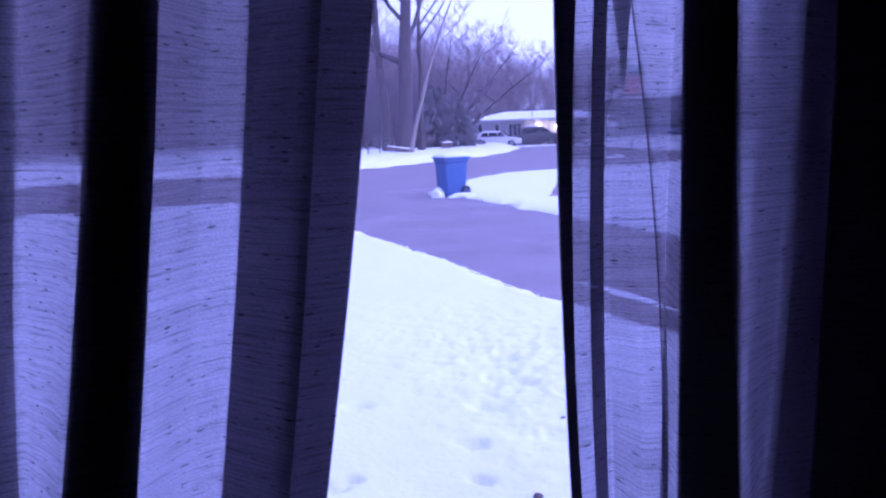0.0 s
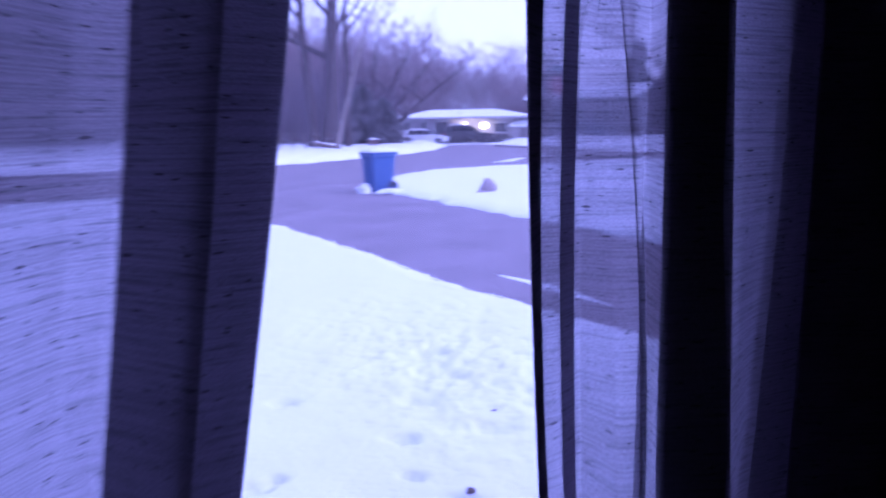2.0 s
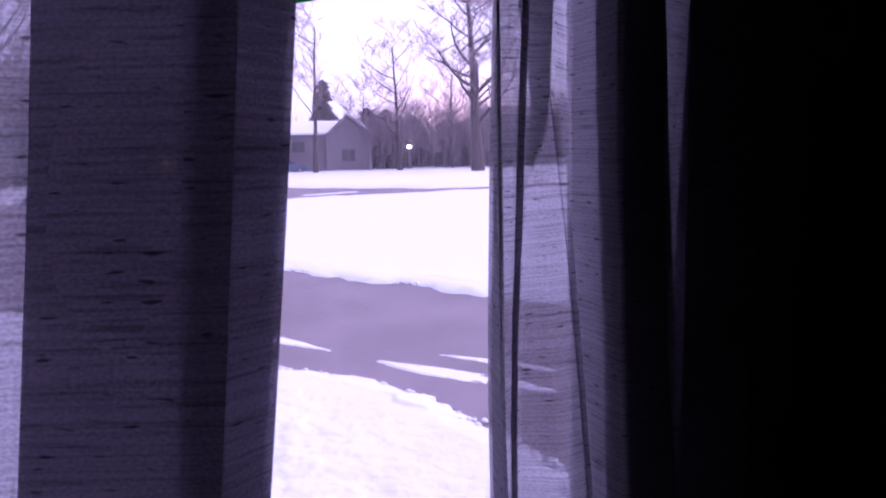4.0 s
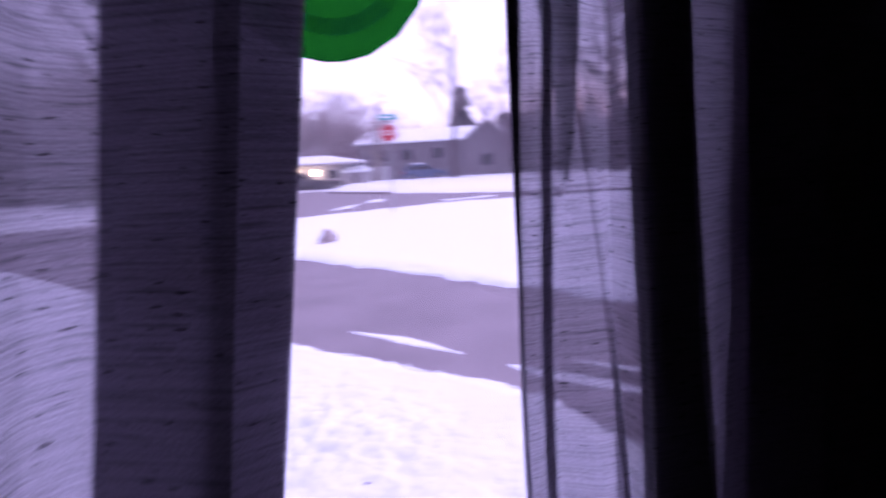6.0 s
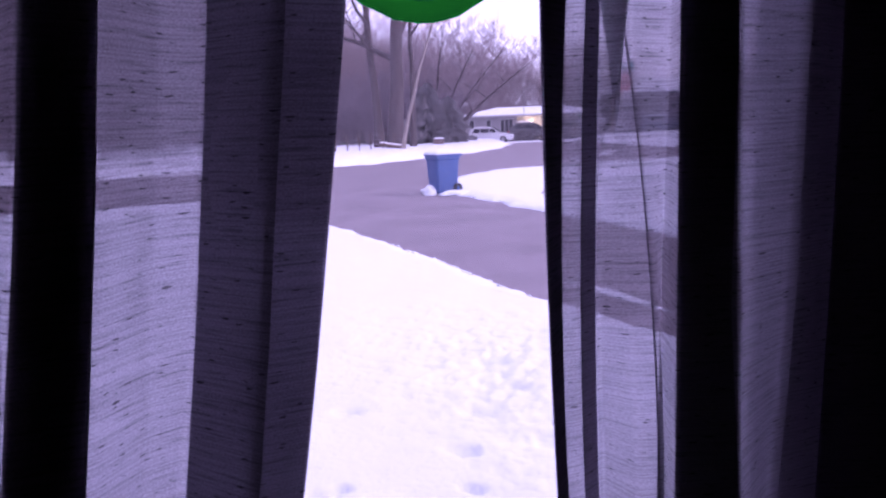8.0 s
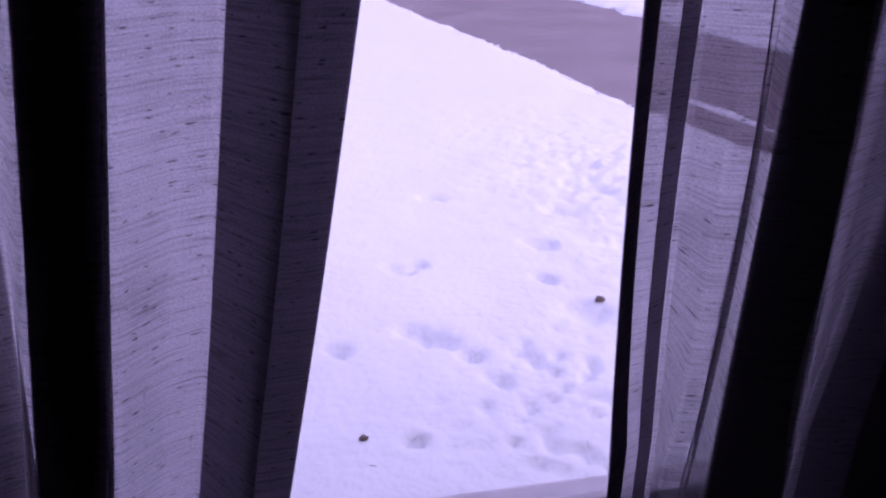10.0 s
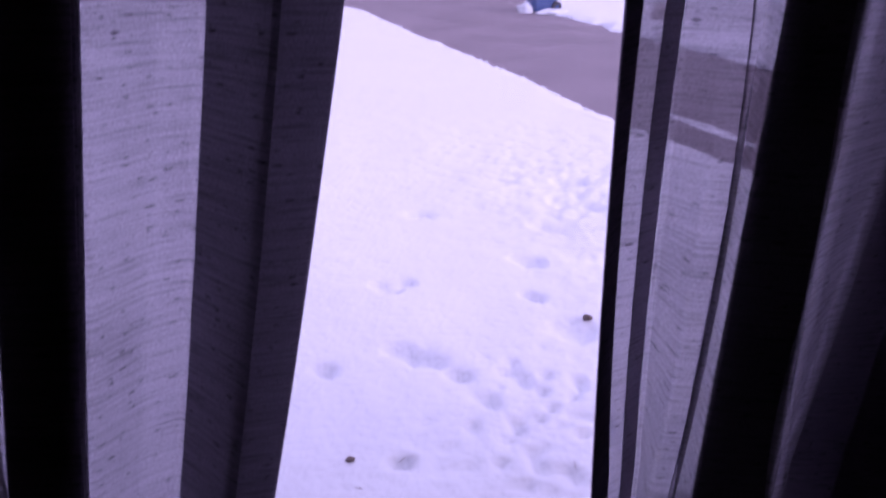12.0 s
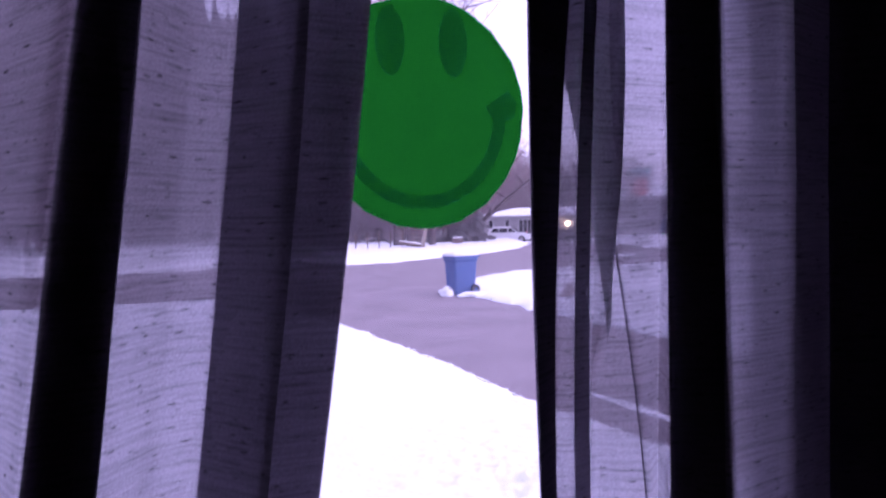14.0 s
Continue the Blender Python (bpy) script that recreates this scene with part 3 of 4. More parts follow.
part("snow_cap", prism([(1.012, -0.352, 0.352, -0.42, 0.39), (1.055, -0.345, 0.345, -0.41, 0.385), (1.10, -0.29, 0.30, -0.35, 0.33), (1.135, -0.20, 0.18, -0.25, 0.22), (1.145, -0.09, 0.10, -0.12, 0.14)]), SNOW, lid, "thin crust of white snow", True)
part("handle", tubed((-0.26, 0.46, 0.98), (0.26, 0.46, 0.98), 0.018, 0.018, 10), BLUE, bin_)
for hx in (-0.24, 0.24):
    part("handle_arm", boxed(hx - 0.02, hx + 0.02, 0.36, 0.47, 0.955, 0.99, 0.005), BLUE, bin_)
part("axle", tubed((-0.33, 0.26, 0.13), (0.33, 0.26, 0.13), 0.015, 0.015, 8), STEEL, bin_)
for wx in (-0.325, 0.295):
    w = part("wheel", tubed((wx, 0.26, 0.13), (wx + 0.05, 0.26, 0.13), 0.13, 0.13, 20), BLACK_RUBBER, bin_)
    part("hub", tubed((wx - 0.006, 0.26, 0.13), (wx + 0.056, 0.26, 0.13), 0.05, 0.05, 12), BLUE, w)


def lump(name, at, size, mat, label, category, seed, detail=3, kind=""):
    bm = bmesh.new()
    bmesh.ops.create_icosphere(bm, subdivisions=detail, radius=1)
    for v in bm.verts:
        k = 1 + 0.40 * noise.noise(v.co * 1.6 + Vector((seed, 0, 0))) + 0.08 * noise.noise(v.co * 5 + Vector((0, seed, 0)))
        v.co = Vector((v.co.x * size[0], v.co.y * size[1], max(v.co.z, -0.35) * size[2])) * k
    ob = part(name, bm, mat, smooth=True)
    ob.location = at
    return tagged(ob, label, category, kind=kind)


lump("snow_heap", (5.98, 17.95, 0.04), (0.20, 0.26, 0.20), SNOW, "small heap of ploughed snow beside the blue bin", "snow heap", 3)
lump("snow_heap", (6.55, 17.45, 0.04), (0.42, 0.22, 0.09), SNOW, "low ridge of ploughed snow at the driveway mouth", "snow heap", 5)


def snow_crumbs(edge, inset, count, seed, label):
    """Small frozen clods thrown along the cleared edge of a snow field."""
    rng = random.Random(seed)
    bm = bmesh.new()
    bmesh.ops.create_icosphere(bm, subdivisions=1, radius=1.0)
    ball = [v.co.copy() for v in bm.verts]
    tris = [[v.index for v in f.verts] for f in bm.faces]
    bm.free()
    verts, faces = [], []
    runs = [(Vector(p), Vector(q)) for p, q in zip(edge, edge[1:])]
    for k in range(count):
        p, q = rng.choices(runs, [(q - p).length for p, q in runs])[0]
        at = p.lerp(q, rng.random())
        away = (q - p).orthogonal().normalized() * rng.gauss(0.0, 0.04)
        away.x += inset
        size = 0.012 + 0.024 * rng.random() ** 2
        turn = rng.uniform(0, 6.28)
        base = len(verts)
        for v in ball:
            f = size * rng.uniform(0.75, 1.2)
            verts.append((at.x + away.x + f * (v.x * math.cos(turn) * 1.3 - v.y * math.sin(turn)), at.y + away.y + f * (v.x * math.sin(turn) * 1.3 + v.y * math.cos(turn)), 0.016 + size * 0.4 + f * v.z * 0.7))
        faces += [[base + i for i in t] for t in tris]
    return tagged(mesh("snow_crumbs", verts, faces, SNOW, smooth=True), label, "snow", kind="stuff")


snow_crumbs(LAWN[2:14], -0.115, 1300, 21, "frozen snow clods along the edge of the driveway")
snow_crumbs(CORNER[:8], 0.10, 420, 22, "frozen snow clods along the far edge of the driveway")
lump("boulder", (8.22, 15.4, 0.20), (0.18, 0.17, 0.22), STONE, "pinkish grey stone poking out of the snow", "stone", 8)
lump("boulder", (7.98, 15.25, 0.12), (0.16, 0.09, 0.05), STONE, "flat grey stone at the foot of a larger stone", "stone", 9)
lump("pebble", (1.385, 2.85, 0.088), (0.022, 0.019, 0.022), DEAD_WOOD, "dark pebble lying on the lawn snow", "pebble", 2, 2)
lump("pebble", (0.208, 2.05, 0.094), (0.016, 0.011, 0.012), DEAD_WOOD, "dark pebble lying on the lawn snow", "pebble", 4, 2)
lump("pebble", (1.92, 3.6, 0.085), (0.022, 0.02, 0.02), DEAD_WOOD, "dark clod in the trodden snow", "pebble", 6, 2)
for k, (x, y, a, n) in enumerate(((0.38, 2.01, 40, 0.018), (0.225, 1.90, -35, 0.016), (0.94, 1.88, 80, 0.014))):
    tagged(part("twig", tubed((x - n * math.cos(radians(a)), y - n * math.sin(radians(a)), 0.100), (x + n * math.cos(radians(a)), y + n * math.sin(radians(a)), 0.106), 0.0015, 0.001, 5), DEAD_WOOD), "short dry twig on the lawn snow", "twig", group="twigs on the snow")

for n_, (pts, w) in enumerate((([(3.98, 7.3), (4.16, 6.5), (4.22, 5.55)], 0.10), ([(4.24, 4.95), (4.30, 4.4), (4.42, 3.8), (4.5, 3.2)], 0.11), ([(4.72, 4.65), (4.86, 4.1), (4.95, 3.4)], 0.085))):
    ring = [(x - w * (0.2 if i in (0, len(pts) - 1) else 1), y) for i, (x, y) in enumerate(pts)] + [(x + w * (0.2 if i in (0, len(pts) - 1) else 1), y) for i, (x, y) in reversed(list(enumerate(pts)))]
    snow_field("snow_streak", ring, steps((3.6, 5.3, 0.03)), steps((3.0, 7.6, 0.03)), 0.02, "thin streak of packed snow left on the driveway", 0.025, 0.06)
for ring in ([(15.4, 28.3), (17.2, 30.2), (18.3, 30.6), (16.6, 28.6)], [(19, 31.4), (20.8, 33.4), (21.6, 33.4), (20.2, 31.5)], [(21, 27.3), (24, 27.1), (24.4, 27.7), (21.5, 28.0)]):
    snow_field("snow_streak", ring, steps((15, 25, 0.12)), steps((27, 34, 0.12)), 0.03, "thin patch of packed snow on the street", 0.12, 0.2)


# ---- traffic sign ----
sign = thing("stop_sign", "red octagonal stop sign on steel post with teal street plate", "sign", at=(14.78, 22.37, 0), turn=-33)
part("post", boxed(-0.03, 0.03, -0.02, 0.02, -0.05, 3.25, 0.004), STEEL, sign)
octagon = lambda r: [(r * math.cos(radians(22.5 + 45 * k)), 3.02 - 0.30 + 0.26 + r * math.sin(radians(22.5 + 45 * k))) for k in range(8)]
plate = part("sign_plate", extruded(octagon(0.345), -0.036, -0.030), SIGN_WHITE, sign, "white-edged octagonal plate")
part("red_field", extruded(octagon(0.32), -0.041, -0.037), SIGN_RED, plate, "red octagonal field")
txt = bpy.data.curves.new("word", "FONT")
txt.body, txt.size, txt.align_x, txt.align_y, txt.extrude = "STOP", 0.265, "CENTER", "CENTER", 0.002
tob = new("word", txt)
bpy.context.view_layer.update()
wm = bpy.data.meshes.new_from_object(tob.evaluated_get(bpy.context.evaluated_depsgraph_get()))
bpy.data.objects.remove(tob)
wm.materials.append(SIGN_WHITE)
wob = new("word", wm)
wob.parent, wob.matrix_basis = plate, pose(0, -0.046, 2.98, 90, 0, 0)
name_plate = part("street_plate", boxed(-0.32, 0.32, -0.01, 0.01, 3.45, 3.64, 0.004), SIGN_TEAL, sign, "teal street name plate")
part("plate_bar", boxed(-0.22, 0.16, -0.015, -0.011, 3.51, 3.58), SIGN_WHITE, name_plate, "pale bar of lettering")
part("plate_clamp", boxed(-0.03, 0.03, -0.02, 0.02, 3.25, 3.45, 0.004), STEEL, sign)


# ---- trees ----
class Limbs:
    def __init__(self):
        self.v, self.f = [], []

    def limb(self, pts, radii, sides):
        base = len(self.v)
        for i, p in enumerate(pts):
            d = (pts[min(i + 1, len(pts) - 1)] - pts[max(i - 1, 0)]).normalized()
            a = d.cross(Vector((0.31, 0.94, 0.12))).normalized()
            b = d.cross(a)
            for k in range(sides):
                s = 2 * math.pi * k / sides
                self.v.append(p + (a * math.cos(s) + b * math.sin(s)) * radii[i])
        for i in range(len(pts) - 1):
            for k in range(sides):
                j = (k + 1) % sides
                self.f.append((base + i * sides + k, base + i * sides + j, base + (i + 1) * sides + j, base + (i + 1) * sides + k))

    def put(self, name, mat, parent=None, label=""):
        return mesh(name, [tuple(v) for v in self.v], self.f, mat, parent, label, True)


def branch(rng, wood, twigs, p, d, length, radius, depth, spread, rise, droop=0.0):
    """One limb and, from it, its side limbs."""
    n = 4 if depth > 2 else 3 if depth else 2
    pts, q, w = [p], p, d.normalized()
    for k in range(n):
        w = (w + Vector((rng.uniform(-1, 1), rng.uniform(-1, 1), rng.uniform(-0.6, 1) * 0.7 + rise - droop * k)) * 0.22).normalized()
        q = q + w * (length / n)
        pts.append(q)
    radii = [radius * (1 - 0.72 * k / n) for k in range(n + 1)]
    (wood if depth >= 3 else twigs).limb(pts, radii, 6 if depth >= 3 else 3)
    if depth == 0:
        return
    for k in range(rng.randint(3, 4) if depth > 1 else rng.randint(3, 5)):
        s = rng.uniform(0.3, 1.0)
        i = min(int(s * n), n - 1)
        o = pts[i].lerp(pts[i + 1], s * n - i)
        axis = Vector((rng.uniform(-1, 1), rng.uniform(-1, 1), rng.uniform(-0.2, 1) * 0.6)).normalized()
        branch(rng, wood, twigs, o, (w * (1 - spread) + axis * spread * 1.2), length * rng.uniform(0.45, 0.7), max(radii[i] * rng.uniform(0.4, 0.6), 0.02), depth - 1, spread, rise, droop)


def bare_tree(at, height, radius, lean=(0, 0), seed=1, depth=4, first=0.3, spread=0.6, limbs=9, label="tall bare deciduous tree with dark bark", mat=None, name="tree", group="bare trees", rise=0.25):
    rng = random.Random(seed)
    e = thing(name, label, "tree", group, at=at)
    wood, twigs = Limbs(), Limbs()
    n = 9
    pts = [Vector((lean[0] * (k / n) ** 1.3 + rng.uniform(-1, 1) * 0.04 * height / n * (k > 0), lean[1] * (k / n), -0.2 + (height * 0.8 + 0.2) * k / n)) for k in range(n + 1)]
    radii = [radius * (1.25 if k == 0 else 1 - 0.8 * k / n) for k in range(n + 1)]
    wood.limb(pts, radii, 10)
    for j in range(limbs):
        s = first + (1 - first) * (j + rng.random() * 0.6) / limbs
        i = min(int(s * n), n - 1)
        o = pts[i].lerp(pts[i + 1], s * n - i)
        a = rng.uniform(0, 2 * math.pi)
        d = Vector((math.cos(a), math.sin(a), rng.uniform(0.2, 1.0)))
        branch(rng, wood, twigs, o, d, height * rng.uniform(0.24, 0.38) * (1.15 - 0.45 * s), radii[i] * rng.uniform(0.35, 0.55), depth - 1, spread, rise)
    wood.put("trunk", mat or BARK, e)
    twigs.put("crown", TWIG, e, "bare twigs with no leaves")
    return e


def conifer(at, height, width, seed, label="dark green conifer dusted with snow"):
    rng = random.Random(seed)
    e = thing("conifer", label, "tree", "conifers", at=at)
    part("trunk", tubed((0, 0, -0.2), (0, 0, height * 0.9), width * 0.08, 0.03, 8), BARK, e)
    v, f = [], []
    for k in range(620):
        s = rng.random() ** 0.8
        z = height * (0.06 + 0.94 * s)
        r = width / 2 * (1 - s) ** 0.7 * rng.uniform(0.2, 1.15) * (0.75 + 0.25 * math.sin(s * 23 + seed))
        a = rng.uniform(0, 6.283)
        c = Vector((math.cos(a) * r, math.sin(a) * r, z - 0.15 * r))
        o = Vector((math.cos(a), math.sin(a), rng.uniform(-0.7, 0.1))) * width * rng.uniform(0.10, 0.2)
        t = Vector((-math.sin(a), math.cos(a), rng.uniform(-0.3, 0.3))) * width * rng.uniform(0.03, 0.07)
        b = len(v)
        v += [tuple(c - t - o * 0.4), tuple(c + t - o * 0.4), tuple(c + o), tuple(c + Vector((0, 0, 0.10 * width)))]
        f += [(b, b + 1, b + 2), (b, b + 2, b + 3), (b + 1, b + 3, b + 2)]
    mesh("crown", v, f, NEEDLES, e)
    return e


bare_tree((13.2, 46.2, 0.2), 24, 0.55, (1.2, -0.3), 11, 5, 0.30, 0.6, 12, "large bare tree with a thick dark trunk beyond the street")
bare_tree((12.7, 48.4, 0.2), 22, 0.34, (-0.9, 0.2), 12, 4, 0.30, 0.55, 10, "bare tree with a slim leaning trunk beyond the street")
bare_tree((12.75, 43.2, 0.2), 13, 0.13, (3.2, -0.9), 13, 4, 0.55, 0.5, 7, "thin leaning pale-barked tree beside the street", PALE_BARK)
bare_tree((14.8, 47.5, 0.2), 20, 0.22, (0.5, 0.2), 14, 4, 0.45, 0.5, 8, "bare tree with a straight dark trunk")
for k, (dx, dy, ln, h) in enumerate(((0, 0, 3.0, 9.5), (0.3, 0.3, 5.0, 9.0), (-0.3, 0.2, 1.0, 11), (0.5, -0.2, 6.5, 7.5), (-0.4, 0.5, -1.5, 10))):
    bare_tree((19.8 + dx, 56.8 + dy, 0.2), h, 0.17, (ln, -ln * 0.4), 30 + k, 4, 0.25, 0.6, 9, "arching bare stem of an overgrown clump", group="overgrown clump")
bare_tree((43.9, 54.9, 0.1), 17, 0.24, (0.4, -0.3), 41, 4, 0.30, 0.55, 10)
bare_tree((49.8, 49.5, 0.1), 14.5, 0.26, (-0.3, 0.2), 42, 4, 0.3, 0.6, 11)
bare_tree((46.9, 37.7, 0.1), 19, 0.5, (-0.4, 0.4), 43, 5, 0.25, 0.65, 18, "big spreading bare tree with forked limbs")
bare_tree((54.2, 59.2, 0.1), 10, 0.2, (0.2, 0), 44, 4, 0.25, 0.6, 9)
bare_tree((58, 50, 0.1), 12, 0.22, (0.2, 0), 45, 4, 0.25, 0.6, 9)
bare_tree((40.4, 63.2, 0.1), 9.5, 0.24, (0.4, 0), 46, 4, 0.18, 0.75, 10, "low forked bare tree with pale bark", PALE_BARK)
conifer((54.2, 65.8, 0), 10.0, 4.4, 1)
conifer((54.6, 56.0, 0.1), 6.2, 3.6, 2)
conifer((62.0, 58.4, 0.1), 5.0, 4.4, 3)
for k, (az, r_, h_, w_) in enumerate(((42.8, 84, 6.6, 5.0), (44.6, 80, 5.2, 4.6), (46.2, 86, 5.8, 5.2), (49.6, 82, 4.6, 5.4), (51.5, 86, 6.4, 5.0), (53.5, 80, 5.0, 5.0), (56.0, 84, 6.0, 5.4))):
    conifer((r_ * math.sin(radians(az)), r_ * math.cos(radians(az)), 0.0), h_, w_, 60 + k, "dark ragged evergreen at the edge of the far woods")
conifer((17.6, 52.6, 0.2), 4.3, 4.2, 4, "dark evergreen shrub beneath the bare trees")
conifer((19.2, 52.4, 0.2), 3.3, 3.6, 5, "dark evergreen shrub beneath the bare trees")
conifer((16.4, 53.4, 0.2), 1.8, 2.2, 6, "dark evergreen shrub beneath the bare trees")


def thicket(name, spots, seed, label, mat, thin=0.0):
    """Far woods: thin stems with twigs, in one object."""
    rng = random.Random(seed)
    w = Limbs()
    for x, y, h in spots:
        for k in range(2):
            p = Vector((x + rng.uniform(-0.7, 0.7), y + rng.uniform(-0.7, 0.7), -0.1))
            branch(rng, w, w, p, Vector((rng.uniform(-0.3, 0.3), rng.uniform(-0.3, 0.3), 1)), h * rng.uniform(0.45, 0.62), 0.022 + h * 0.0018, 3 if h < thin else 2, 0.55, 0.35)
    return tagged(w.put(name, mat), label, "woods", kind="stuff")


DEEP_TWIG = material("shaded_twigs", (0.155, 0.125, 0.150), 0.9, (0.245, 0.20, 0.228), 1.2, 0.7)
rng = random.Random(77)
spots = []
for k in range(620):
    a = radians(rng.uniform(10, 33))
    r = rng.uniform(64, 100)
    h = rng.uniform(9, 15) * (1 - 0.35 * max(0, math.degrees(a) - 20) / 13) * r / 80
    x, y = r * math.sin(a), r * math.cos(a)
    if not (22 < x < 42 and y < 78):
        spots.append((x, y, h))
thicket("far_woods", spots, 5, "tangle of bare grey-brown woods behind the houses", TWIG, 99)
spots = []
for k in range(420):
    a = radians(rng.uniform(33, 74))
    r = rng.uniform(88, 120)
    spots.append((r * math.sin(a), r * math.cos(a), rng.uniform(6, 10)))
thicket("far_woods", spots, 6, "bare grey-brown treeline behind the junction", TWIG)
spots = []
for k in range(520):
    a = radians(rng.uniform(-62, 12))
    r = rng.uniform(58, 92) + (14 if a > 0 else 0)
    spots.append((r * math.sin(a), r * math.cos(a), rng.uniform(17, 27)))
scrub = [(r * math.sin(a), r * math.cos(a), h) for a, r, h in ((radians(rng.uniform(42, 60)), rng.uniform(72, 90), rng.uniform(5, 10)) for k in range(150))]
thicket("far_woods", scrub, 9, "bare grey scrub beside the grey house", DEEP_TWIG, 99)
brush = [(r * math.sin(a), r * math.cos(a), h) for a, r, h in ((radians(rng.uniform(6, 20)), rng.uniform(58, 74), rng.uniform(4, 8)) for k in range(260))]
thicket("far_woods", brush, 8, "brushy bare undergrowth at the edge of the woods", DEEP_TWIG, 99)
thicket("far_woods", spots, 7, "tall dense bare woods across the street", DEEP_TWIG)
bm = bmesh.new()
FAR_WOOD = material("far_wood", (0.125, 0.10, 0.122), 0.9, (0.215, 0.178, 0.205), 0.35, 0.7, stretch=(3, 3, 0.5))
tops = [(4.6 if k > 290 else 50 - 14 * max(0, (k - 230) / 60)) for k in range(601)]
tops = [h * (1 + rng.uniform(-0.09, 0.09)) for h in tops]
for k in range(600):
    a0, a1 = radians(-70 + 0.26 * k), radians(-70 + 0.26 * (k + 1))
    h0, h1 = tops[k], tops[k + 1]
    q = [bm.verts.new((132 * math.sin(a), 132 * math.cos(a), z)) for a, z in ((a0, -1), (a1, -1), (a1, h1), (a0, h0))]
    bm.faces.new(q)
tagged(part("backdrop", bm, FAR_WOOD), "distant dark line of winter woods", "backdrop", kind="structure")


# ---- houses ----
def window_unit(parent, x, y, z, w, h, panes=1, name="window", trim=None):
    """A framed window on a wall that faces -y."""
    e = part(name, boxed(x - w / 2 - 0.07, x + w / 2 + 0.07, y - 0.05, y + 0.02, z - 0.07, z + h + 0.07, 0.01), trim or TRIM, parent, "framed window")
    pw = w / panes
    for k in range(panes):
        part("pane", boxed(x - w / 2 + k * pw + 0.03, x - w / 2 + (k + 1) * pw - 0.03, y - 0.062, y - 0.052, z + 0.02, z + h - 0.02), DARK_GLASS, e)
    part("sill", boxed(x - w / 2 - 0.1, x + w / 2 + 0.1, y - 0.10, y - 0.052, z - 0.11, z - 0.072, 0.008), trim or TRIM, e)
    return e


def hip(x0, x1, y0, y1, z0, z1, inset):
    bm = bmesh.new()
    ym = (y0 + y1) / 2
    b = [bm.verts.new(v) for v in ((x0, y0, z0), (x1, y0, z0), (x1, y1, z0), (x0, y1, z0))]
    t = [bm.verts.new(v) for v in ((x0, y0, z0 + 0.16), (x1, y0, z0 + 0.16), (x1, y1, z0 + 0.16), (x0, y1, z0 + 0.16))]
    r = [bm.verts.new(v) for v in ((x0 + inset, ym, z1), (x1 - inset, ym, z1))]
    bm.faces.new(b[::-1])
    for i in range(4):
        j = (i + 1) % 4
        bm.faces.new((b[i], b[j], t[j], t[i]))
    bm.faces.new((t[0], t[1], r[1], r[0])), bm.faces.new((t[2], t[3], r[0], r[1])), bm.faces.new((t[1], t[2], r[1])), bm.faces.new((t[3], t[0], r[0]))
    return bm


def siding(parent, x0, x1, y, z0, z1, mat, step=0.24):
    """Lapped boards in relief on a wall that faces -y, joined."""
    bm = bmesh.new()
    z = z0
    while z < z1 - 0.05:
        box(bm, x0, x1, y - 0.03, y, z, min(z + step - 0.03, z1))
        z += step
    return part("siding", bm, mat, parent)


h1 = thing("house", "pale single-storey house with a snowy hip roof and a lit porch", "house", "houses", at=(25.2, 65.3, 0), turn=-26)
part("wall", boxed(0.3, 5.2, 0.3, 9, -0.3, 2.15), SIDING, h1)
siding(h1, 0.3, 5.2, 0.3, 0.1, 2.1, SIDING)
part("wall", boxed(5.2, 12.6, 2.6, 9, -0.3, 2.15), SIDING, h1, "porch wall lit by the lamp")
part("wall", boxed(7.6, 12.6, 1.4, 2.59, -0.3, 2.15), SIDING, h1)
siding(h1, 7.6, 12.6, 1.4, 0.1, 2.1, SIDING)
roof2 = part("roof", hip(-0.3, 13.2, -0.25, 9.4, 2.16, 3.1, 3.4), SNOW_FAR, h1, "snow-covered hip roof")
part("fascia", boxed(-0.32, 13.22, -0.29, -0.25, 2.15, 2.33, 0.01), TRIM, h1)
part("chimney", boxed(8.2, 8.7, 5.4, 5.9, 2.6, 3.5, 0.02), STONE, roof2)
for vx in (6.4, 9.8):
    part("vent_pipe", tubed((vx, 4.2, 2.7), (vx, 4.2, 3.45), 0.06, 0.06, 8), STEEL, roof2)
for wx in (1.0, 2.6):
    window_unit(h1, wx, 0.27, 1.15, 0.42, 0.75)
window_unit(h1, 4.3, 0.27, 0.7, 1.2, 1.2, 3)
window_unit(h1, 9.9, 1.37, 0.8, 1.1, 0.9, 2)
part("door", boxed(6.0, 6.9, 2.54, 2.6, -0.1, 1.9, 0.01), TRIM, h1, "white front door under the porch")
part("porch_post", boxed(5.75, 5.87, 1.0, 1.12, -0.3, 2.15, 0.01), TRIM, h1)
part("porch_post", boxed(7.3, 7.42, 1.0, 1.12, -0.3, 2.15, 0.01), TRIM, h1)


def wall_lamp(at, r, mat, label, power, colour):
    e = thing("wall_lamp", label, "lamp", "outdoor lamps", at=at)
    bm = bmesh.new()
    bmesh.ops.create_uvsphere(bm, u_segments=14, v_segments=10, radius=r)
    part("globe", bm, mat, e, "glowing globe", True)
    part("bracket", boxed(-0.05, 0.05, 0.0, 0.35, -0.05, 0.05, 0.01), STEEL, e)
    part("cap", tubed((0, 0, r * 0.9), (0, 0, r * 1.3), r * 0.7, r * 0.3, 10), STEEL, e)
    l = new("lamp_light", bpy.data.lights.new("lamp_light", "POINT"))
    l.data.energy, l.data.color, l.data.shadow_soft_size = power, colour, r
    l.location = Vector(at) + Vector((-0.25, -0.5, 0))
    return e


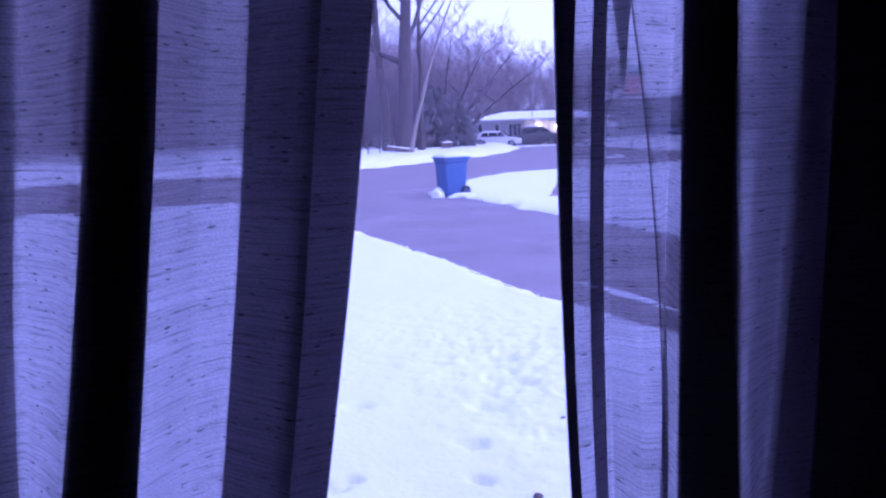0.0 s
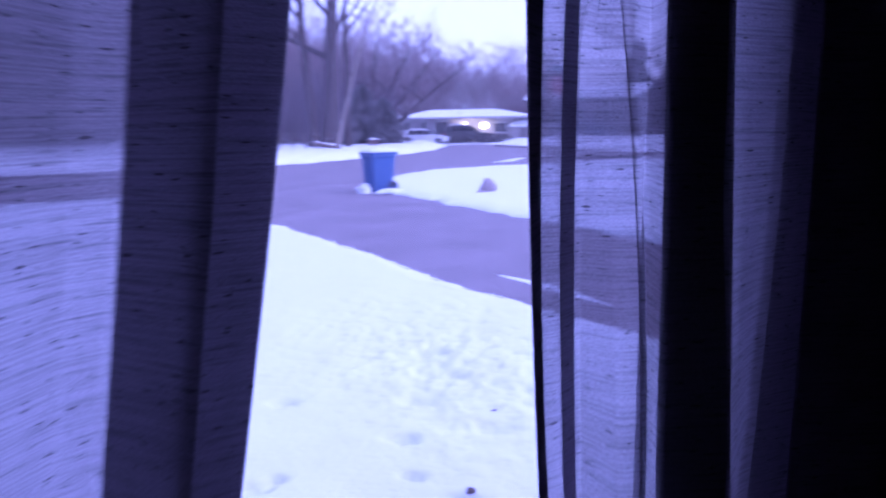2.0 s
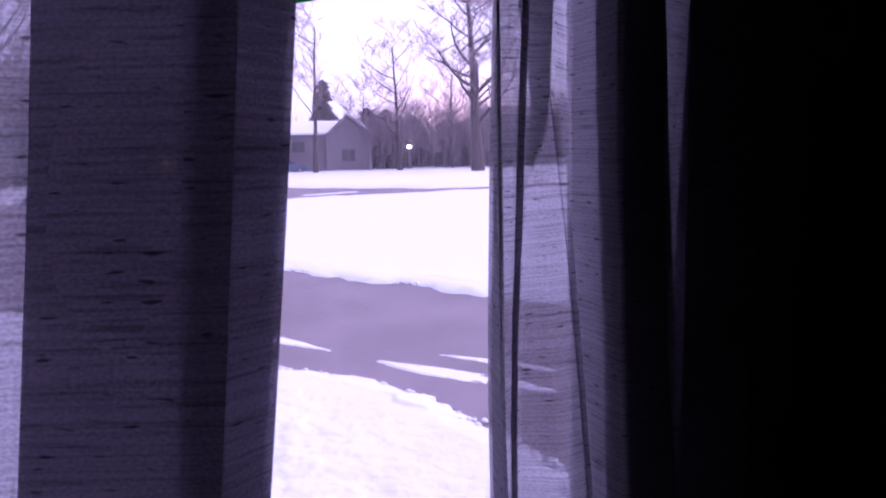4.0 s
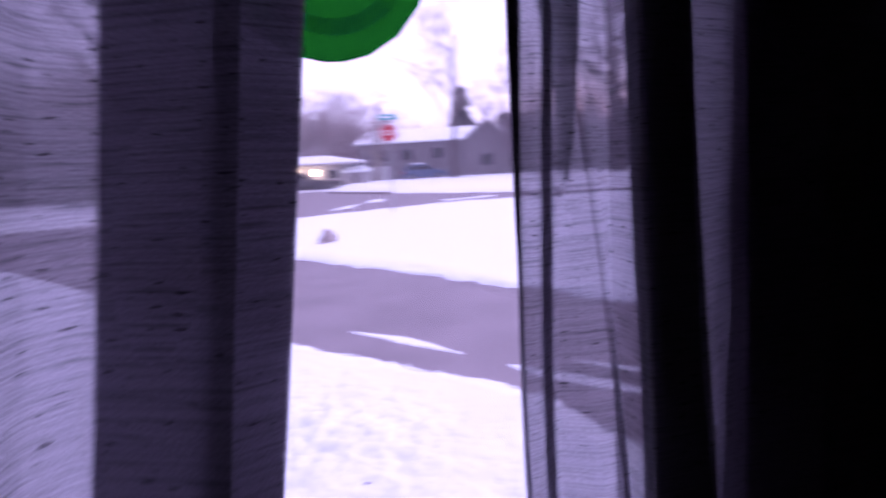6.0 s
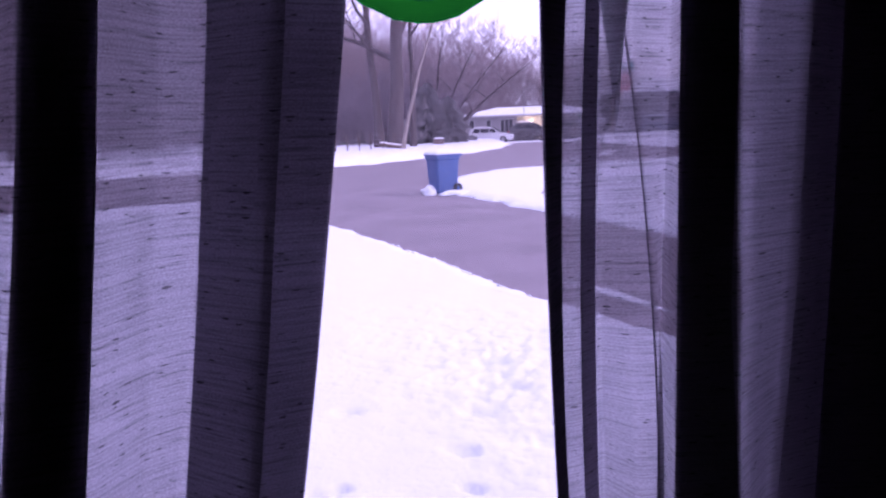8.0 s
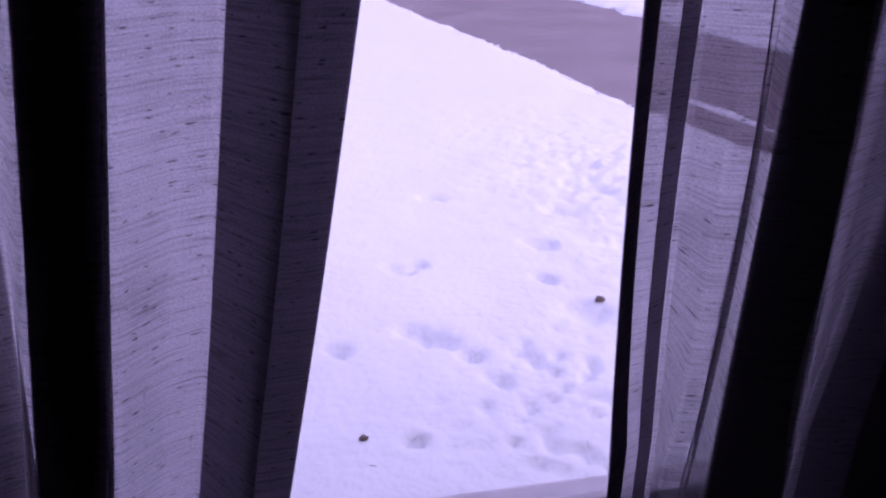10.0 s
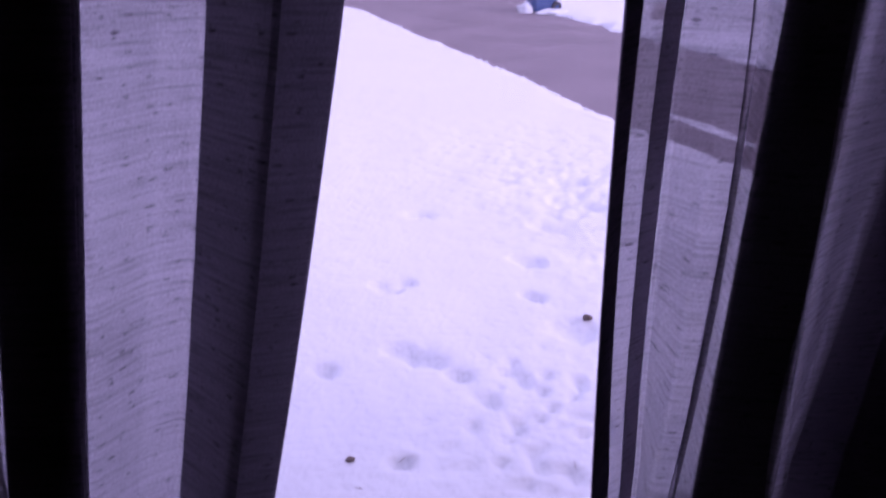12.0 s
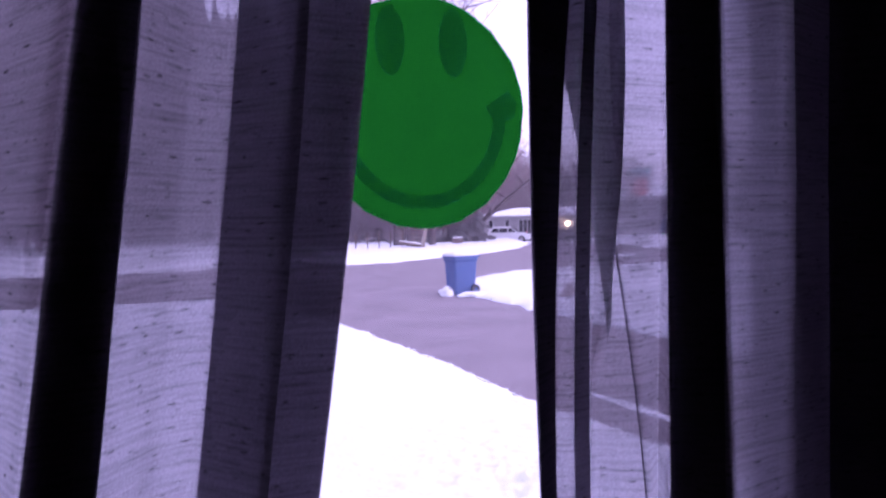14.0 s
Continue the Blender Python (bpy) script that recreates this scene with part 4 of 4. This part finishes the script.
M1 = Matrix.Translation((25.2, 65.3, 0)) @ Matrix.Rotation(radians(-26), 4, "Z")
wall_lamp(tuple(M1 @ Vector((8.3, 0.95, 1.45))), 0.26, LAMP_YELLOW, "glowing round lamp on the front of the pale house", 14, (1.0, 0.85, 0.5))
wall_lamp(tuple(M1 @ Vector((6.6, 2.2, 1.6))), 0.12, LAMP_YELLOW, "glowing porch lamp beside the front door", 45, (1.0, 0.78, 0.38))
ant = thing("antenna_mast", "thin pale metal antenna mast beside the house", "mast", at=(29.8, 61.2, 0))
part("pole", tubed((0, 0, -0.2), (0, 0, 6.8), 0.035, 0.02, 8), STEEL, ant)
part("cross_arm", tubed((-0.5, 0, 6.4), (0.5, 0, 6.4), 0.02, 0.02, 6), STEEL, ant)

h2 = thing("house", "large dark grey house with front gable and snowy roof", "house", "houses", at=(40.2, 66.0, 0), turn=-37)
part("wall", boxed(0, 15.6, 0.6, 9, -0.3, 4.0), GREY_SIDING, h2)
siding(h2, 0, 11.0, 0.6, 0.2, 3.9, GREY_SIDING)
part("gable_wall", extruded([(11.0, -0.3), (15.6, -0.3), (15.6, 3.7), (13.3, 5.7), (11.0, 3.7)], 0.0, 0.59), GREY_SIDING, h2)
part("roof", hip(-0.5, 16.2, 0.1, 9.6, 4.0, 5.6, 1.2), SNOW_FAR, h2, "snow-covered roof")
for a, b in (((10.6, 3.45), (13.3, 5.80)), ((16.0, 3.45), (13.3, 5.80))):
    part("gable_roof", extruded([a, b, (b[0], b[1] + 0.2), (a[0], a[1] + 0.2)], -0.4, 4.6), GREY_SIDING, h2)
part("corner_board", boxed(15.5, 15.66, -0.05, -0.002, -0.3, 3.7, 0.01), TRIM, h2, "pale corner board")
for wx in (2.2, 5.0, 8.2):
    window_unit(h2, wx, 0.56, 2.2, 1.3, 1.1, 2, trim=GREY_SIDING)
window_unit(h2, 13.3, -0.03, 1.2, 1.4, 1.2, 2, trim=GREY_SIDING)
part("garage_door", boxed(0.4, 3.0, 0.50, 0.565, -0.2, 1.7, 0.01), TRIM, h2)

shed = thing("shed", "low pale shed with deep snow on its roof", "shed", at=(37.0, 61.5, 0), turn=-35)
part("wall", boxed(-1.2, 1.2, -1, 1, -0.2, 1.3), SIDING, shed)
part("roof", hip(-1.45, 1.45, -1.2, 1.2, 1.3, 2.1, 0.9), SNOW_FAR, shed, "snow-covered roof")
part("door", boxed(-0.4, 0.4, -1.05, -1.0, -0.1, 1.2, 0.01), GREY_SIDING, shed)

yard = thing("yard_lamp", "bright yard lamp on a thin pole before the trees", "lamp", "outdoor lamps", at=(54.0, 52.3, 0))
part("pole", tubed((0, 0, -0.2), (0, 0, 2.4), 0.05, 0.04, 8), STEEL, yard)
bm = bmesh.new()
bmesh.ops.create_uvsphere(bm, u_segments=12, v_segments=8, radius=0.16, matrix=Matrix.Translation((0, 0, 2.5)))
part("globe", bm, LAMP_WHITE, yard, "glowing globe", True)


# ---- vehicles ----
def car(at, turn, paint, label, snowy):
    e = thing("car", label, "car", "parked cars", at=at, turn=turn)
    lower = [(-2.25, 0.30), (-2.28, 0.62), (-2.15, 0.88), (-1.95, 0.98), (1.05, 0.98), (1.95, 0.86), (2.22, 0.72), (2.28, 0.40), (2.2, 0.28)]
    body = extruded(lower, -0.88, 0.88)
    bmesh.ops.bevel(body, geom=list(body.edges), offset=0.05, segments=2, affect="EDGES")
    part("body", body, paint, e)
    cab = bmesh.new()
    rows = [(0.97, -2.05, 1.10, 0.84), (1.30, -1.92, 0.62, 0.76), (1.56, -1.58, 0.15, 0.66), (1.63, -1.3, -0.1, 0.58)]
    rings = [[cab.verts.new(v) for v in ((a, -w, z), (b, -w, z), (b, w, z), (a, w, z))] for z, a, b, w in rows]
    cab.faces.new(rings[-1])
    for p, q in zip(rings, rings[1:]):
        for i in range(4):
            cab.faces.new((p[i], p[(i + 1) % 4], q[(i + 1) % 4], q[i]))
    part("cabin", cab, paint, e)
    for sy in (-1, 1):
        for x0, x1, t0, t1 in ((-1.75, -0.95, -1.48, -0.95), (-0.88, 0.0, -0.88, -0.05), (0.07, 0.82, 0.02, 0.35)):
            bm = bmesh.new()
            vs = [bm.verts.new(v) for v in ((x0, sy * 0.835, 1.04), (x1, sy * 0.835, 1.04), (t1, sy * 0.725, 1.46), (t0, sy * 0.725, 1.46))]
            f = bm.faces.new(vs)
            bmesh.ops.solidify(bm, geom=[f], thickness=0.02 * sy)
            part("side_window", bm, DARK_GLASS, e)
    bm = bmesh.new()
    f = bm.faces.new([bm.verts.new(v) for v in ((1.10, -0.76, 1.02), (1.10, 0.76, 1.02), (0.30, 0.64, 1.56), (0.30, -0.64, 1.56))])
    bmesh.ops.solidify(bm, geom=[f], thickness=0.02)
    part("windscreen", bm, DARK_GLASS, e)
    for wx in (-1.4, 1.4):
        for sy in (-1, 1):
            w = part("wheel", tubed((wx, sy * 0.70, 0.34), (wx, sy * 0.91, 0.34), 0.34, 0.34, 20), BLACK_RUBBER, e)
            part("rim", tubed((wx, sy * 0.90, 0.34), (wx, sy * 0.925, 0.34), 0.20, 0.18, 14), STEEL, w)
    for sy in (-0.62, 0.62):
        part("headlight", boxed(2.14, 2.27, sy - 0.16, sy + 0.16, 0.66, 0.78, 0.02), SIGN_WHITE, e)
        part("tail_light", boxed(-2.31, -2.2, sy - 0.14, sy + 0.14, 0.72, 0.88, 0.02), SIGN_RED, e)
    if snowy:
        part("roof_snow", prism([(1.64, -1.6, 0.08, -0.6, 0.6), (1.70, -1.5, 0.0, -0.55, 0.55), (1.73, -1.2, -0.3, -0.4, 0.4)]), SNOW_FAR, e, "crust of snow on the roof", True)
    return e


suv = car((25.9, 60.0, -0.08), -32, CAR_WHITE, "white sport utility car parked before the pale house", False)
suv.scale = (0.88, 0.92, 0.86)
car((30.6, 61.0, -0.05), -26, CAR_DARK, "dark car parked by the lit porch", True)
car((44.5, 60.5, 0.1), -30, material("blue_car_paint", (0.05, 0.09, 0.16), 0.3, (0.07, 0.10, 0.18), 2, 0.6), "dark blue car parked before the grey house", True)


# ---- hedge, fence, debris beyond the street ----
def hedge(p, q, h, seed):
    rng = random.Random(seed)
    v, f = [], []
    for k in range(1100):
        s = rng.random()
        c = Vector(p).lerp(Vector(q), s) + Vector((rng.uniform(-0.5, 0.5), rng.uniform(-0.5, 0.5), h * rng.random() ** 0.8 * (0.8 + 0.2 * math.sin(s * 17))))
        d = Vector((rng.uniform(-1, 1), rng.uniform(-1, 1), rng.uniform(-0.3, 1))) * 0.16
        t = d.cross(Vector((rng.uniform(-1, 1), rng.uniform(-1, 1), 0.3))).normalized() * 0.06
        b = len(v)
        v += [tuple(c - d - t), tuple(c - d + t), tuple(c + d)]
        f.append((b, b + 1, b + 2))
    return tagged(mesh("hedge", v, f, NEEDLES), "low dark evergreen hedge before the lit porch", "hedge")


hedge((28.0, 60.0, -0.06), (33.0, 57.4, -0.06), 0.85, 3)
fence = thing("fence", "low wire fence on thin posts below the bare trees", "fence", at=(11.2, 44.8, 0.3))
for k in range(8):
    part("post", boxed(-3 + k * 0.75 - 0.03, -3 + k * 0.75 + 0.03, -0.03, 0.03, -0.2, 1.05), DEAD_WOOD, fence)
for z in (0.35, 0.65, 0.95):
    part("wire", tubed((-3, 0.0, z), (2.25, 0.0, z), 0.008, 0.008, 5), STEEL, fence)
log = thing("fallen_log", "fallen branch dusted with snow by the street", "log", at=(12.4, 44.2, 0.45))
part("stem", tubed((-0.8, 0, 0.25), (0.7, 0.1, -0.05), 0.09, 0.13, 10), DEAD_WOOD, log)
part("snow_cap", tubed((-0.8, 0, 0.33), (0.7, 0.1, 0.05), 0.05, 0.08, 8), SNOW_FAR, log, "line of snow")
crate = thing("utility_box", "small reddish box with snow on top beside the evergreens", "box", at=(17.2, 49.1, 0.3), turn=-20)
part("body", boxed(-0.38, 0.38, -0.3, 0.3, -0.1, 0.42, 0.02), material("rusty_red", (0.16, 0.11, 0.105), 0.8, (0.12, 0.085, 0.08), 5, 0.6), crate)
part("snow_cap", prism([(0.42, -0.39, 0.39, -0.31, 0.31), (0.48, -0.35, 0.35, -0.27, 0.27), (0.51, -0.2, 0.2, -0.15, 0.15)]), SNOW_FAR, crate, "cap of snow", True)
for k, (x, y) in enumerate(((26.5, 46.5), (26.25, 44.3), (26.2, 42.1), (26.15, 39.9))):
    kerb = part("kerb", boxed(-0.1, 0.1, -1.08, 1.08, -0.05, 0.14, 0.02), STONE)
    kerb.location, kerb.rotation_euler = (x - 0.5, y, 0), (0, 0, radians(-7 if k == 0 else -1))
    tagged(kerb, "dark stone kerb length at the junction", "kerb", kind="structure")
